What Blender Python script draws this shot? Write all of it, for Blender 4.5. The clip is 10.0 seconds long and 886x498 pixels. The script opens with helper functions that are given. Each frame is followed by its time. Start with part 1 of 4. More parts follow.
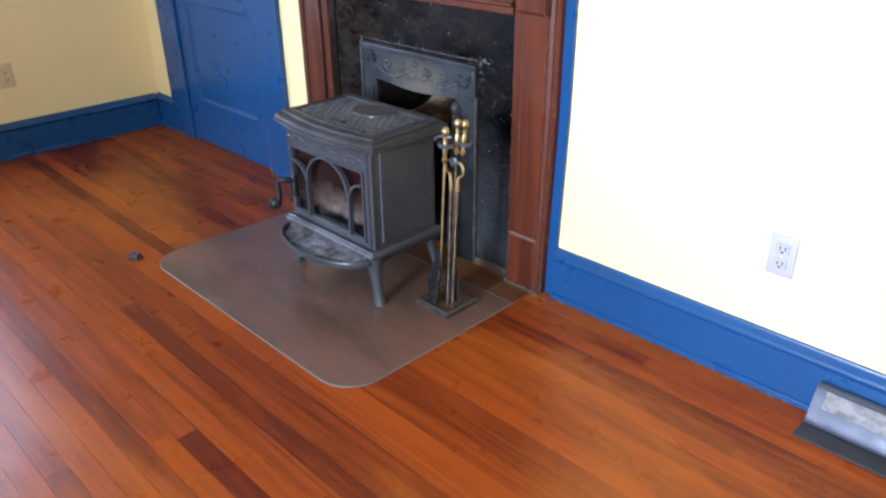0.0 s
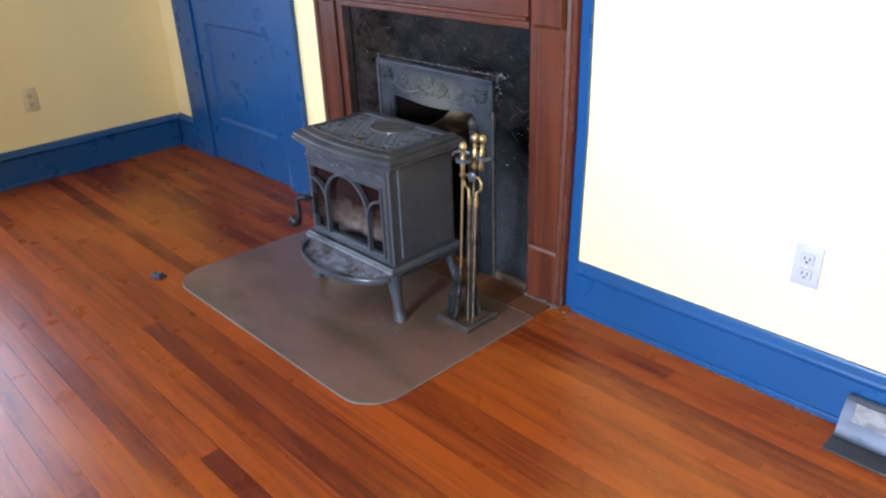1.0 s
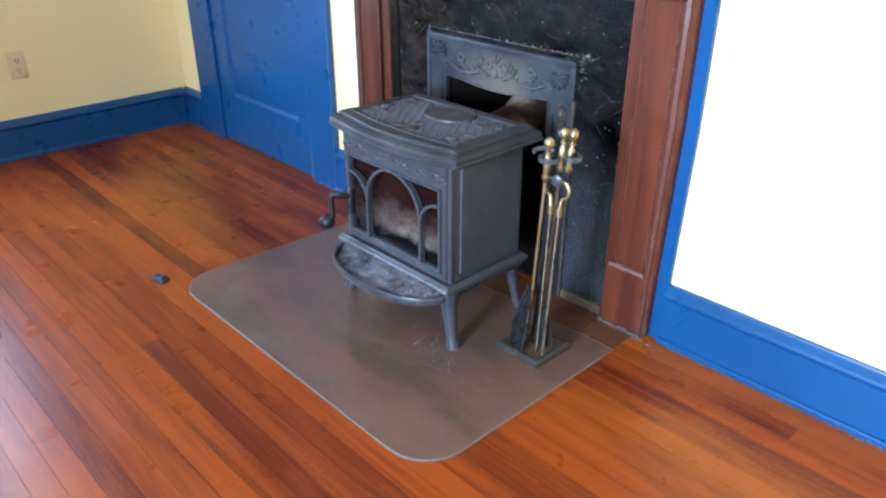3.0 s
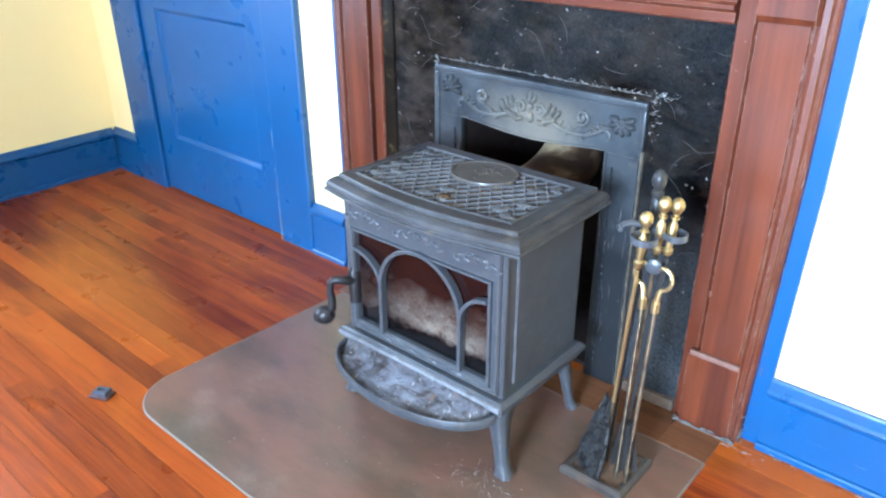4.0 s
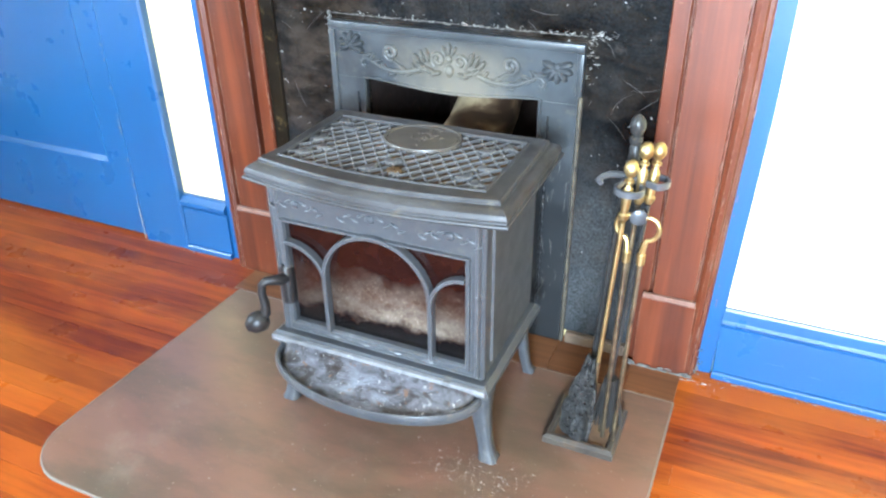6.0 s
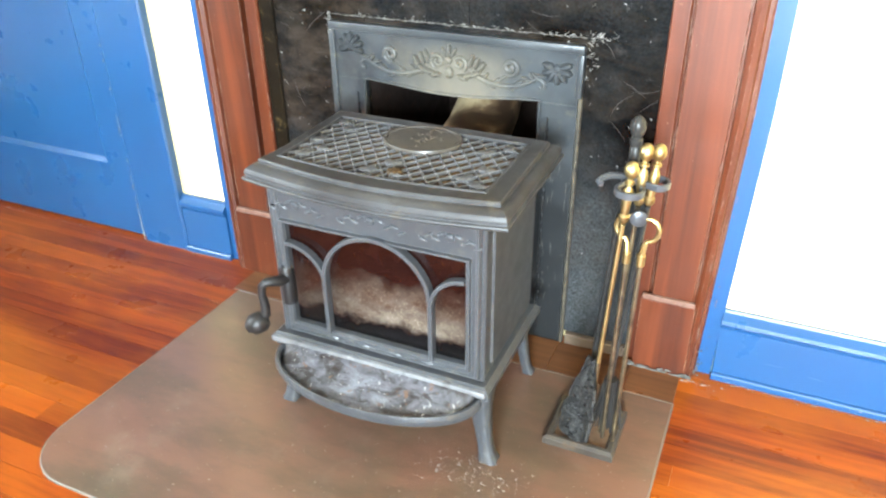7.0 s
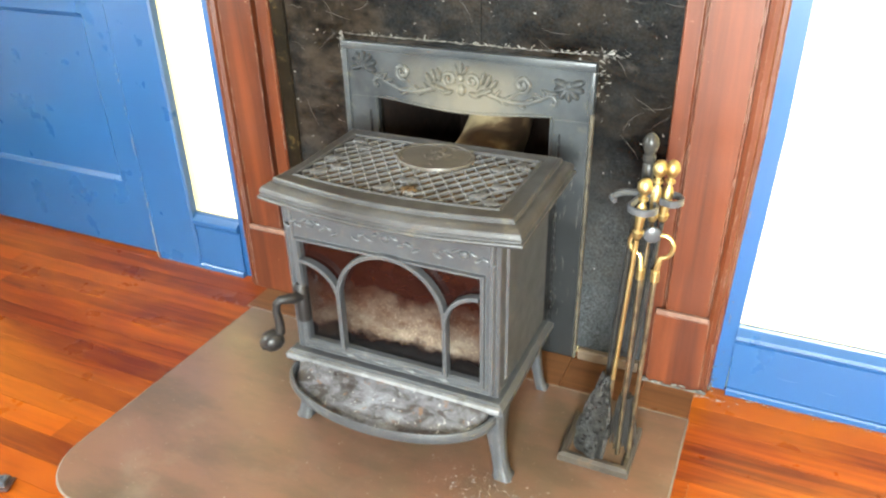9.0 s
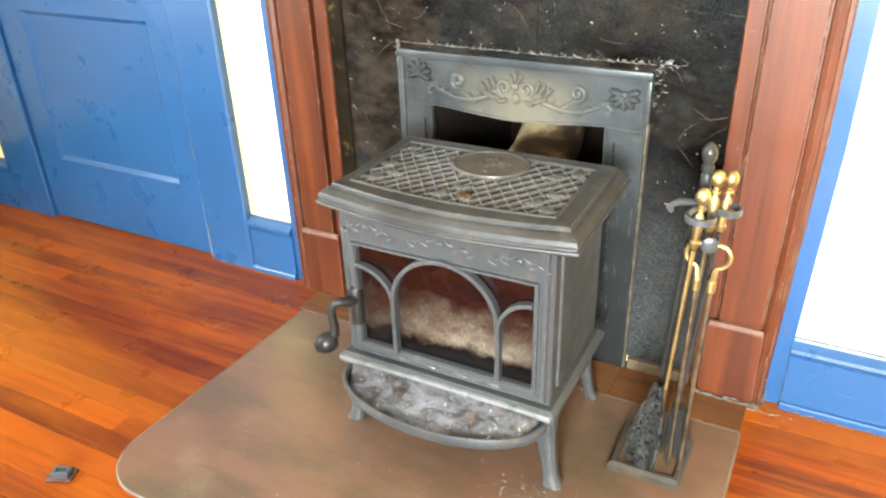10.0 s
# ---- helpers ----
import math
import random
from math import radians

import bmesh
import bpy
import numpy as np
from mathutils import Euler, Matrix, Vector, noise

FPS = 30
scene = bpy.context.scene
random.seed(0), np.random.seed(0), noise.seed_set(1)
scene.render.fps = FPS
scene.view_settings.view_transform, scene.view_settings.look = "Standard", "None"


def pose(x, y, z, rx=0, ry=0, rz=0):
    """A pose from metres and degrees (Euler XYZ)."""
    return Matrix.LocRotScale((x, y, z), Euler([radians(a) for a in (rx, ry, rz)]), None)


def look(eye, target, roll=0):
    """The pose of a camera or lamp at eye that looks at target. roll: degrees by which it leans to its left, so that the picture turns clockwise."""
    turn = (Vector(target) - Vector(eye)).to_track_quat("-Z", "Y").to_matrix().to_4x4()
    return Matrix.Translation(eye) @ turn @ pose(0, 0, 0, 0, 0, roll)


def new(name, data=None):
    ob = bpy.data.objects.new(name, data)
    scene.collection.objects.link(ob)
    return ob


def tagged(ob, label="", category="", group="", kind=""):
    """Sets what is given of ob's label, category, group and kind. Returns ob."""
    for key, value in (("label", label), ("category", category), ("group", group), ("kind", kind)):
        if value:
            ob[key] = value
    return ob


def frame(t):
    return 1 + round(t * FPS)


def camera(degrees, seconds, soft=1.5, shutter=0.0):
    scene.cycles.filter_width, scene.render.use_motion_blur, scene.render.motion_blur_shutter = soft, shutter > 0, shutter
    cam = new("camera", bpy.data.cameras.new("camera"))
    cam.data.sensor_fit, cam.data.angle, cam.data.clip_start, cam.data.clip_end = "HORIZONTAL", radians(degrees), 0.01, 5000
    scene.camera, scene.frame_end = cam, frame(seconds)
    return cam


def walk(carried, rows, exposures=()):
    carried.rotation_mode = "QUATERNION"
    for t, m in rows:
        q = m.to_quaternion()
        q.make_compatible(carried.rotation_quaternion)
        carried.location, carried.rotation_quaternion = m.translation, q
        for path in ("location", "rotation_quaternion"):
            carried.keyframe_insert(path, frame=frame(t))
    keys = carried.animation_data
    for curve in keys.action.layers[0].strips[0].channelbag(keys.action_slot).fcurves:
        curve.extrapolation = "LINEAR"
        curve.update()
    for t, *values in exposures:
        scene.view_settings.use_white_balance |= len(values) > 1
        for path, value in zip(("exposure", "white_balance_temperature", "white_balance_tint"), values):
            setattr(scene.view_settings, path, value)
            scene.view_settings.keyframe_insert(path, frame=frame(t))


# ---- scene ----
cam = camera(60.9, 10.0, soft=2.3)
PATH = [
    (0, (0.229, 0.255, 1.307), (-1.039, 1.51, 0.403), -0.6),
    (0.5, (0.233, 0.268, 1.3), (-1.106, 1.465, 0.421), -2.5),
    (1, (0.227, 0.263, 1.311), (-1.09, 1.49, 0.439), -2.3),
    (1.5, (0.229, 0.268, 1.312), (-1.1, 1.479, 0.435), -2.0),
    (2, (0.19, 0.262, 1.3), (-1.172, 1.443, 0.432), -2.9),
    (2.2, (0.147, 0.242, 1.303), (-1.199, 1.424, 0.414), -2.4),
    (3.5, (-0.498, 0.545, 1.153), (-1.765, 1.799, 0.247), 1.2),
    (4, (-0.753, 0.613, 1.156), (-1.925, 1.969, 0.268), -0.2),
    (4.5, (-0.992, 0.667, 1.123), (-2.058, 2.113, 0.245), -0.5),
    (5, (-1.086, 0.601, 1.126), (-1.979, 2.14, 0.212), -2.5),
    (5.5, (-1.087, 0.577, 1.117), (-1.874, 2.141, 0.152), -1.9),
    (6, (-1.082, 0.592, 1.124), (-1.802, 2.169, 0.126), -0.8),
    (7.5, (-1.089, 0.59, 1.127), (-1.805, 2.171, 0.133), -0.7),
    (8, (-1.093, 0.589, 1.133), (-1.822, 2.172, 0.152), -1.0),
    (8.5, (-1.094, 0.587, 1.136), (-1.824, 2.174, 0.161), -1.2),
    (9, (-1.093, 0.585, 1.133), (-1.837, 2.172, 0.169), -1.4),
    (9.5, (-1.108, 0.571, 1.136), (-1.917, 2.131, 0.181), -1.7),
    (10, (-1.112, 0.56, 1.14), (-1.953, 2.109, 0.195), -2.0),
]
walk(cam, [(t, look(eye, target, roll)) for t, eye, target, roll in PATH],
     exposures=[(0, -0.72, 5750, 25), (2.2, -0.77, 5500, 20), (3.5, 0.15, 5150, 15), (4.0, 0.53, 5250, 14), (4.5, 0.70, 5300, 14), (5.5, 0.82, 5650, 11), (6.2, 0.85, 6050, 11), (7.5, 0.85, 7150, 10), (10.0, 0.81, 7700, 11)])

# ---- world and lights ----
world = bpy.data.worlds.new("world")
scene.world = world
world.use_nodes = True
wn = world.node_tree
sky = wn.nodes.new("ShaderNodeTexSky")
sky.sky_type, sky.sun_disc = "NISHITA", False
sky.sun_elevation, sky.sun_rotation = radians(40), radians(60)
wn.links.new(sky.outputs[0], wn.nodes["Background"].inputs[0])
wn.nodes["Background"].inputs[1].default_value = 0.12


def window_lamp(name, m, w, h, watts, color, spread=180):
    data = bpy.data.lights.new(name, "AREA")
    data.shape, data.size, data.size_y, data.energy, data.color = "RECTANGLE", w, h, watts, color
    data.spread = radians(spread)
    ob = new(name, data)
    ob.matrix_world = m
    return ob


window_lamp("window_light_south_a", look((-0.35, -2.82, 1.55), (-0.35, 2, 1.3)), 1.0, 1.5, 250, (0.71, 0.875, 1.0), 92)
window_lamp("window_light_south_b", look((1.05, -2.82, 1.55), (0.9, 2, 1.3)), 1.0, 1.5, 38, (0.71, 0.875, 1.0), 92)
window_lamp("window_light_west", look((-3.94, 0.43, 1.4), (0, 0.4, 0.7)), 1.0, 1.4, 85, (0.71, 0.875, 1.0))

# ---- helpers of this scene ----
ORG = {}
rnd = random.Random(7)


def thing(name, at, label, category, group="", kind=""):
    ob = new(name)
    ob.empty_display_size = 0.05
    ob.location = at
    ORG[ob] = Vector(at)
    return tagged(ob, label, category, group, kind)


def finish(name, bm, material, smooth=0.0):
    bmesh.ops.recalc_face_normals(bm, faces=bm.faces)
    me = bpy.data.meshes.new(name)
    bm.to_mesh(me)
    bm.free()
    me.materials.append(material)
    if smooth:
        me.shade_smooth()
        me.set_sharp_from_angle(angle=radians(smooth))
    return me


def part(name, bm, material, parent, label="", smooth=35, kind=""):
    """A bmesh in world metres as one mesh under a thing or a part."""
    o = ORG[parent]
    bmesh.ops.translate(bm, verts=bm.verts, vec=-o)
    ob = new(name, finish(name, bm, material, smooth))
    ob.parent = parent
    ORG[ob] = o
    if label:
        ob["label"] = label
    if kind:
        ob["kind"] = kind
    return ob


def solo(name, bm, material, label, category="", kind="", smooth=35, group=""):
    ob = new(name, finish(name, bm, material, smooth))
    ORG[ob] = Vector((0, 0, 0))
    return tagged(ob, label, category, group, kind)


def box(bm, x0, x1, y0, y1, z0, z1, bev=0.0, seg=1):
    vs = [bm.verts.new((x, y, z)) for z in (z0, z1) for y in (y0, y1) for x in (x0, x1)]
    fs = [bm.faces.new([vs[i] for i in f]) for f in ((0, 2, 3, 1), (4, 5, 7, 6), (0, 1, 5, 4), (2, 6, 7, 3), (0, 4, 6, 2), (1, 3, 7, 5))]
    if bev:
        es = {e for f in fs for e in f.edges}
        bmesh.ops.bevel(bm, geom=list(es), offset=bev, segments=seg, profile=0.5, affect="EDGES")
    return bm


def prism(bm, poly, axis, a, b):
    """Extrudes a polygon from a to b; axis x: poly is (y, z), y: (x, z), z: (x, y)."""
    def at(p, c):
        return {"x": (c, p[0], p[1]), "y": (p[0], c, p[1]), "z": (p[0], p[1], c)}[axis]
    lo = [bm.verts.new(at(p, a)) for p in poly]
    hi = [bm.verts.new(at(p, b)) for p in poly]
    n = len(poly)
    bm.faces.new(lo)
    bm.faces.new(hi[::-1])
    for i in range(n):
        bm.faces.new((lo[i], lo[(i + 1) % n], hi[(i + 1) % n], hi[i]))
    return bm


def loft(bm, rings, cap0=True, cap1=True, closed=True):
    rows = [[bm.verts.new(p) for p in r] for r in rings]
    n = len(rows[0])
    for a, b in zip(rows, rows[1:]):
        for i in range(n if closed else n - 1):
            bm.faces.new((a[i], a[(i + 1) % n], b[(i + 1) % n], b[i]))
    if cap0:
        bm.faces.new(rows[0][::-1])
    if cap1:
        bm.faces.new(rows[-1])
    return bm


def lathe(bm, prof, m, seg=16):
    """Turns (radius, height) round z and lays it by the matrix m."""
    rings = [[m @ Vector((r * math.cos(2 * math.pi * i / seg), r * math.sin(2 * math.pi * i / seg), h)) for i in range(seg)] for r, h in prof]
    return loft(bm, rings)


def tube(bm, pts, r, seg=8, flat=1.0):
    """Sweeps a round (or flattened) section along points; r: a number or one for each point."""
    pts = [Vector(p) for p in pts]
    rings, up = [], None
    for i, p in enumerate(pts):
        d = (pts[min(i + 1, len(pts) - 1)] - pts[max(i - 1, 0)]).normalized()
        if up is None:
            up = Vector((0, 1, 0)) if abs(d.y) < 0.9 else Vector((1, 0, 0))
        side = d.cross(up).normalized()
        up = side.cross(d).normalized()
        rr = r[i] if isinstance(r, (list, tuple)) else r
        rings.append([p + rr * (math.cos(2 * math.pi * k / seg) * side + flat * math.sin(2 * math.pi * k / seg) * up) for k in range(seg)])
    return loft(bm, rings)


def band(bm, pts, a, b):
    """Sweeps a flat bar in an xz plane: a is half its breadth in that plane, b half its depth along y."""
    pts = [Vector(p) for p in pts]
    rings = []
    for i, p in enumerate(pts):
        d = (pts[min(i + 1, len(pts) - 1)] - pts[max(i - 1, 0)]).normalized()
        n2 = Vector((-d.z, 0, d.x))
        y2 = Vector((0, 1, 0))
        rings.append([p + n2 * a * u + y2 * b * v for u, v in ((-1, -0.8), (-0.7, -1), (0.7, -1), (1, -0.8), (1, 1), (-1, 1))])
    return loft(bm, rings)


def blob(bm, c, rx, ry, rz, rot=0.0, seg=8, rows=5):
    """A low lump at c, turned by rot degrees round the y axis."""
    m = Matrix.Translation(c) @ pose(0, 0, 0, 0, rot, 0)
    rings = []
    for j in range(rows + 1):
        a = -math.pi / 2 + math.pi * (0.06 + 0.88 * j / rows)
        rings.append([m @ Vector((rx * math.cos(a) * math.cos(2 * math.pi * i / seg), ry * math.cos(a) * math.sin(2 * math.pi * i / seg), rz * math.sin(a))) for i in range(seg)])
    return loft(bm, rings)


def spiral(cx, cz, y, r0, r1, a0, turns, n=18):
    return [(cx + (r0 + (r1 - r0) * i / n) * math.cos(radians(a0) + turns * 2 * math.pi * i / n), y,
             cz + (r0 + (r1 - r0) * i / n) * math.sin(radians(a0) + turns * 2 * math.pi * i / n)) for i in range(n + 1)]


B = bmesh.new

# ---- materials ----


class Nodes:
    """A short way to write node materials."""

    def __init__(self, name):
        self.m = bpy.data.materials.new(name)
        self.m.use_nodes = True
        self.t = self.m.node_tree
        self.p = self.t.nodes["Principled BSDF"]
        self.c = self.n("ShaderNodeTexCoord").outputs["Object"]

    def n(self, kind, **inputs):
        node = self.t.nodes.new(kind)
        for k, v in inputs.items():
            self.put(node.inputs[k.replace("_", " ")], v)
        return node

    def put(self, socket, v):
        if isinstance(v, bpy.types.NodeSocket):
            self.t.links.new(v, socket)
        elif isinstance(v, tuple) and len(v) == 3 and socket.type == "RGBA":
            socket.default_value = (*v, 1)
        else:
            socket.default_value = v

    def space(self, scale, rot=(0, 0, 0), src=None):
        return self.n("ShaderNodeMapping", Vector=src or self.c, Scale=scale, Rotation=rot).outputs[0]

    def noise(self, scale, detail=4.0, rough=0.55, vec=None, dist=0.0):
        # turned and moved off the axes, so that the octaves never line up with a face
        skew = self.n("ShaderNodeMapping", Vector=vec or self.c, Location=(13.71, 7.37, 5.19), Rotation=(0.43, 0.71, 0.93)).outputs[0]
        return self.n("ShaderNodeTexNoise", Vector=skew, Scale=scale, Detail=detail, Roughness=rough, Distortion=dist).outputs[0]

    def step(self, v, lo, hi, a=0.0, b=1.0):
        node = self.n("ShaderNodeMapRange", Value=v)
        for k, x in zip(("From Min", "From Max", "To Min", "To Max"), (lo, hi, a, b)):
            node.inputs[k].default_value = x
        return node.outputs[0]

    def mix(self, f, a, b, blend="MIX"):
        node = self.t.nodes.new("ShaderNodeMix")
        node.data_type, node.blend_type = "RGBA", blend
        self.put(node.inputs[0], f)
        self.put(node.inputs[6], a)
        self.put(node.inputs[7], b)
        return node.outputs[2]

    def math(self, op, a, b=0.0):
        node = self.t.nodes.new("ShaderNodeMath")
        node.operation = op
        self.put(node.inputs[0], a)
        self.put(node.inputs[1], b)
        return node.outputs[0]

    def axis(self, i):
        return self.n("ShaderNodeSeparateXYZ", Vector=self.c).outputs[i]

    def bump(self, h, strength, dist=0.002):
        node = self.n("ShaderNodeBump", Height=h, Strength=strength, Distance=dist)
        self.t.links.new(node.outputs[0], self.p.inputs["Normal"])

    def edges(self, radius, lo=0.02, hi=0.25):
        """1 on sharp edges, 0 on flat faces: where paint rubs off first, or a highlight is painted."""
        soft = self.n("ShaderNodeBevel", Radius=radius)
        soft.samples = 4
        node = self.n("ShaderNodeVectorMath")
        node.operation = "DOT_PRODUCT"
        self.put(node.inputs[0], soft.outputs[0])
        self.put(node.inputs[1], self.n("ShaderNodeNewGeometry").outputs["True Normal"])
        return self.step(self.math("SUBTRACT", 1.0, node.outputs["Value"]), lo, hi)

    def set(self, **kw):
        for k, v in kw.items():
            self.put(self.p.inputs[k.replace("_", " ")], v)
        return self.m


def painted(name, c1, c2, rough, scale=3.0, bump=0.15, fine=90, spec=0.3, **kw):
    """Paint over wood or plaster: broad tone and fine relief."""
    k = Nodes(name)
    col = k.mix(k.step(k.noise(scale), 0.3, 0.7), c1, c2)
    k.bump(k.math("ADD", k.noise(fine), k.noise(fine / 7)), bump)
    return k.set(Base_Color=col, Roughness=k.step(k.noise(scale * 4), 0.3, 0.7, rough * 0.85, min(1, rough * 1.2)), Specular_IOR_Level=spec, **kw)


WALL = painted("yellow_wall_paint", (0.815, 0.648, 0.31), (0.785, 0.61, 0.28), 0.6, 1.3, 0.25, fine=160)
CEIL = painted("ceiling_white", (0.8, 0.79, 0.75), (0.76, 0.75, 0.71), 0.8, 1.0, 0.2)
BLUE = painted("blue_gloss_paint", (0.0095, 0.060, 0.162), (0.0070, 0.047, 0.130), 0.3, 2.0, 0.03, fine=20, spec=0.42)
TRIM = painted("worn_white_trim", (0.6, 0.58, 0.54), (0.5, 0.48, 0.45), 0.5, 6.0)
PLASTIC = painted("white_plastic", (0.38, 0.36, 0.385), (0.35, 0.33, 0.355), 0.35, 5.0, 0.02)
CHIP = painted("pale_scuff", (0.15, 0.18, 0.25), (0.08, 0.11, 0.18), 0.6, 40)
SLOT = painted("dark_slot", (0.02, 0.02, 0.02), (0.03, 0.03, 0.03), 0.6)


def wood(name, light, dark, rough, along, rand=0.0, coat=0.0, wear=None, grain=1.0, worn=None, spec=0.4, pale_edge=None, gloss=0.25, figure=1.0, broad=0.35):
    """Varnished wood whose grain runs along an axis."""
    k = Nodes(name)
    s = [26.0 * grain] * 3
    s[along] = 1.1 * grain
    src = k.c
    info = k.n("ShaderNodeObjectInfo").outputs["Random"]
    if rand:
        off = k.n("ShaderNodeCombineXYZ", X=k.math("MULTIPLY", info, 31.0), Y=k.math("MULTIPLY", info, 17.0), Z=0.0).outputs[0]
        src = k.n("ShaderNodeVectorMath", Vector=k.c).outputs[0].node
        k.put(src.inputs[1], off)
        src = src.outputs[0]
    v = k.space(tuple(s), src=src)
    g = k.noise(1.0, 6, 0.62, v, 1.2)
    fineg = k.noise(5.0, 4, 0.6, v)
    f = k.math("ADD", k.step(g, 0.32, 0.68, 0.5 - 0.5 * figure, 0.5 + 0.5 * figure), k.math("MULTIPLY", k.math("SUBTRACT", fineg, 0.5), 0.5))
    if rand:
        f = k.math("ADD", f, k.math("MULTIPLY", k.math("SUBTRACT", info, 0.5), rand))
    col = k.mix(k.step(f, 0.0, 1.0), light, dark)
    big = k.noise(1.7, 3, vec=src)
    col = k.mix(k.step(big, 0.4, 0.75, 0.0, broad), col, tuple(0.55 * a for a in dark))
    if worn:
        place = k.n("ShaderNodeNewGeometry").outputs["Position"]
        col = k.mix(k.step(k.noise(1.5, 5, 0.65, k.space((0.47, 1.75, 1), src=place), 0.8), 0.48, 0.66, 0.0, 0.55), col, worn)
    if wear:
        col = k.mix(k.step(k.noise(60, 4, 0.7, k.space((0.3, 1, 1), src=src)), 0.70, 0.75, 0.0, 0.5), col, wear)
    if pale_edge:
        f = k.math("MULTIPLY", k.edges(0.003), k.step(k.noise(24, 5, 0.7), 0.42, 0.62, 0.0, 0.75))
        col = k.mix(f, col, pale_edge)
        col = k.mix(k.step(k.noise(120, 3, 0.6, k.space((1, 1, 0.5))), 0.735, 0.765, 0.0, 0.6), col, pale_edge)
    k.bump(k.math("ADD", fineg, k.math("MULTIPLY", k.noise(9, vec=src), 0.6)), 0.12, 0.001)
    return k.set(Base_Color=col, Roughness=k.step(k.noise(7, 5, vec=src), 0.3, 0.75, rough * 0.8, rough * 1.35), Coat_Weight=coat, Coat_Roughness=gloss, Specular_IOR_Level=spec)


FLOOR = wood("fir_floor", (0.245, 0.0455, 0.0040), (0.082, 0.0115, 0.0032), 0.31, 0, rand=1.25, wear=(0.24, 0.10, 0.035), worn=(0.33, 0.086, 0.0070), spec=0.18, coat=0.03, gloss=0.25, figure=0.85, broad=0.2, grain=1.4)
MANTEL = wood("red_brown_mantel_wood", (0.112, 0.0260, 0.0082), (0.046, 0.0096, 0.0038), 0.38, 2, wear=(0.20, 0.09, 0.05), grain=0.6, spec=0.3, pale_edge=(0.34, 0.25, 0.18), broad=0.6)
MANTELH = wood("red_brown_mantel_rail", (0.112, 0.0260, 0.0082), (0.046, 0.0096, 0.0038), 0.38, 0, wear=(0.20, 0.09, 0.05), grain=0.6, spec=0.3, pale_edge=(0.34, 0.25, 0.18), broad=0.6)


def iron_paint(name, c1, c2, rough, rust=None, ash=None, metal=0.0, scuff=None, blackening=None, bloom=None, pale_edge=None, spec=0.2):
    k = Nodes(name)
    col = k.mix(k.step(k.noise(9, 5, 0.6), 0.3, 0.7), c1, c2)
    if rust:
        col = k.mix(k.step(k.noise(30, 5, 0.65), 0.58, 0.72, 0, 0.75), col, rust)
    if ash:
        col = k.mix(k.step(k.noise(24, 6, 0.7, k.space((1, 1.8, 1))), 0.44, 0.70), col, ash)
    if scuff:
        col = k.mix(k.step(k.noise(34, 7, 0.78, k.space((1, 1, 0.6))), 0.58, 0.67, 0, 0.6), col, scuff)
    if blackening:
        # darker towards the bottom, with an uneven edge between z 0.6 and 0.36
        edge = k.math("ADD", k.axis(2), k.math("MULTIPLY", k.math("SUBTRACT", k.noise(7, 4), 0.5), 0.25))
        col = k.mix(k.step(edge, 0.60, 0.36, 0.0, 0.9), col, blackening)
    if bloom:
        far = k.math("ADD", k.math("ABSOLUTE", k.math("ADD", k.axis(0), -0.02)), k.math("MULTIPLY", k.math("SUBTRACT", k.noise(11, 5, 0.65), 0.5), 0.22))
        col = k.mix(k.math("MULTIPLY", k.step(far, 0.15, 0.04, 0.0, 0.75), k.step(k.axis(2), 0.715, 0.665)), col, bloom)
    # paler edges: wear, and on the stove edge highlights put into the colour
    if pale_edge:
        col = k.mix(k.math("MULTIPLY", k.edges(0.0022), k.step(k.noise(40, 5, 0.7), 0.35, 0.65, 0.15, 0.9)), col, pale_edge)
    k.bump(k.math("ADD", k.noise(330, 3), k.math("MULTIPLY", k.noise(60), 0.5)), 0.25, 0.0006)
    return k.set(Base_Color=col, Roughness=k.step(k.noise(22), 0.3, 0.7, rough * 0.8, rough * 1.2), Metallic=metal, Specular_IOR_Level=spec)


STOVE = iron_paint("grey_stove_iron", (0.044, 0.046, 0.050), (0.030, 0.031, 0.034), 0.36, rust=(0.066, 0.060, 0.050), scuff=(0.085, 0.084, 0.080), pale_edge=(0.19, 0.19, 0.19), spec=0.38)
STOVETOP = iron_paint("worn_stove_top_iron", (0.044, 0.043, 0.044), (0.022, 0.020, 0.020), 0.44, rust=(0.070, 0.058, 0.044), scuff=(0.022, 0.018, 0.015), pale_edge=(0.13, 0.13, 0.135), spec=0.26)
# lighter copy of the top iron: the bars' brightness is put into the colour
LATTICE = iron_paint("bright_lattice_iron", (0.078, 0.078, 0.082), (0.040, 0.038, 0.037), 0.34, rust=(0.075, 0.056, 0.038), pale_edge=(0.22, 0.22, 0.225), spec=0.38)
GRATEBED = iron_paint("rusty_grate_bed", (0.080, 0.044, 0.017), (0.018, 0.009, 0.004), 0.7, rust=(0.17, 0.085, 0.022))
MEDAL = iron_paint("brown_worn_medallion", (0.066, 0.056, 0.046), (0.044, 0.037, 0.031), 0.40, rust=(0.11, 0.078, 0.050), scuff=(0.034, 0.027, 0.022), pale_edge=(0.16, 0.14, 0.12), spec=0.3)
CASTMID = iron_paint("shadowed_cast_iron", (0.030, 0.032, 0.034), (0.012, 0.013, 0.014), 0.5, rust=(0.05, 0.045, 0.036))
CASTRELIEF = iron_paint("dusty_cast_relief", (0.052, 0.052, 0.050), (0.024, 0.026, 0.028), 0.5, rust=(0.118, 0.098, 0.066), bloom=(0.100, 0.087, 0.064), spec=0.22)
FILLET = iron_paint("tar_stained_wood", (0.003, 0.0024, 0.0018), (0.010, 0.0065, 0.0035), 0.4, rust=(0.085, 0.055, 0.020), spec=0.06)
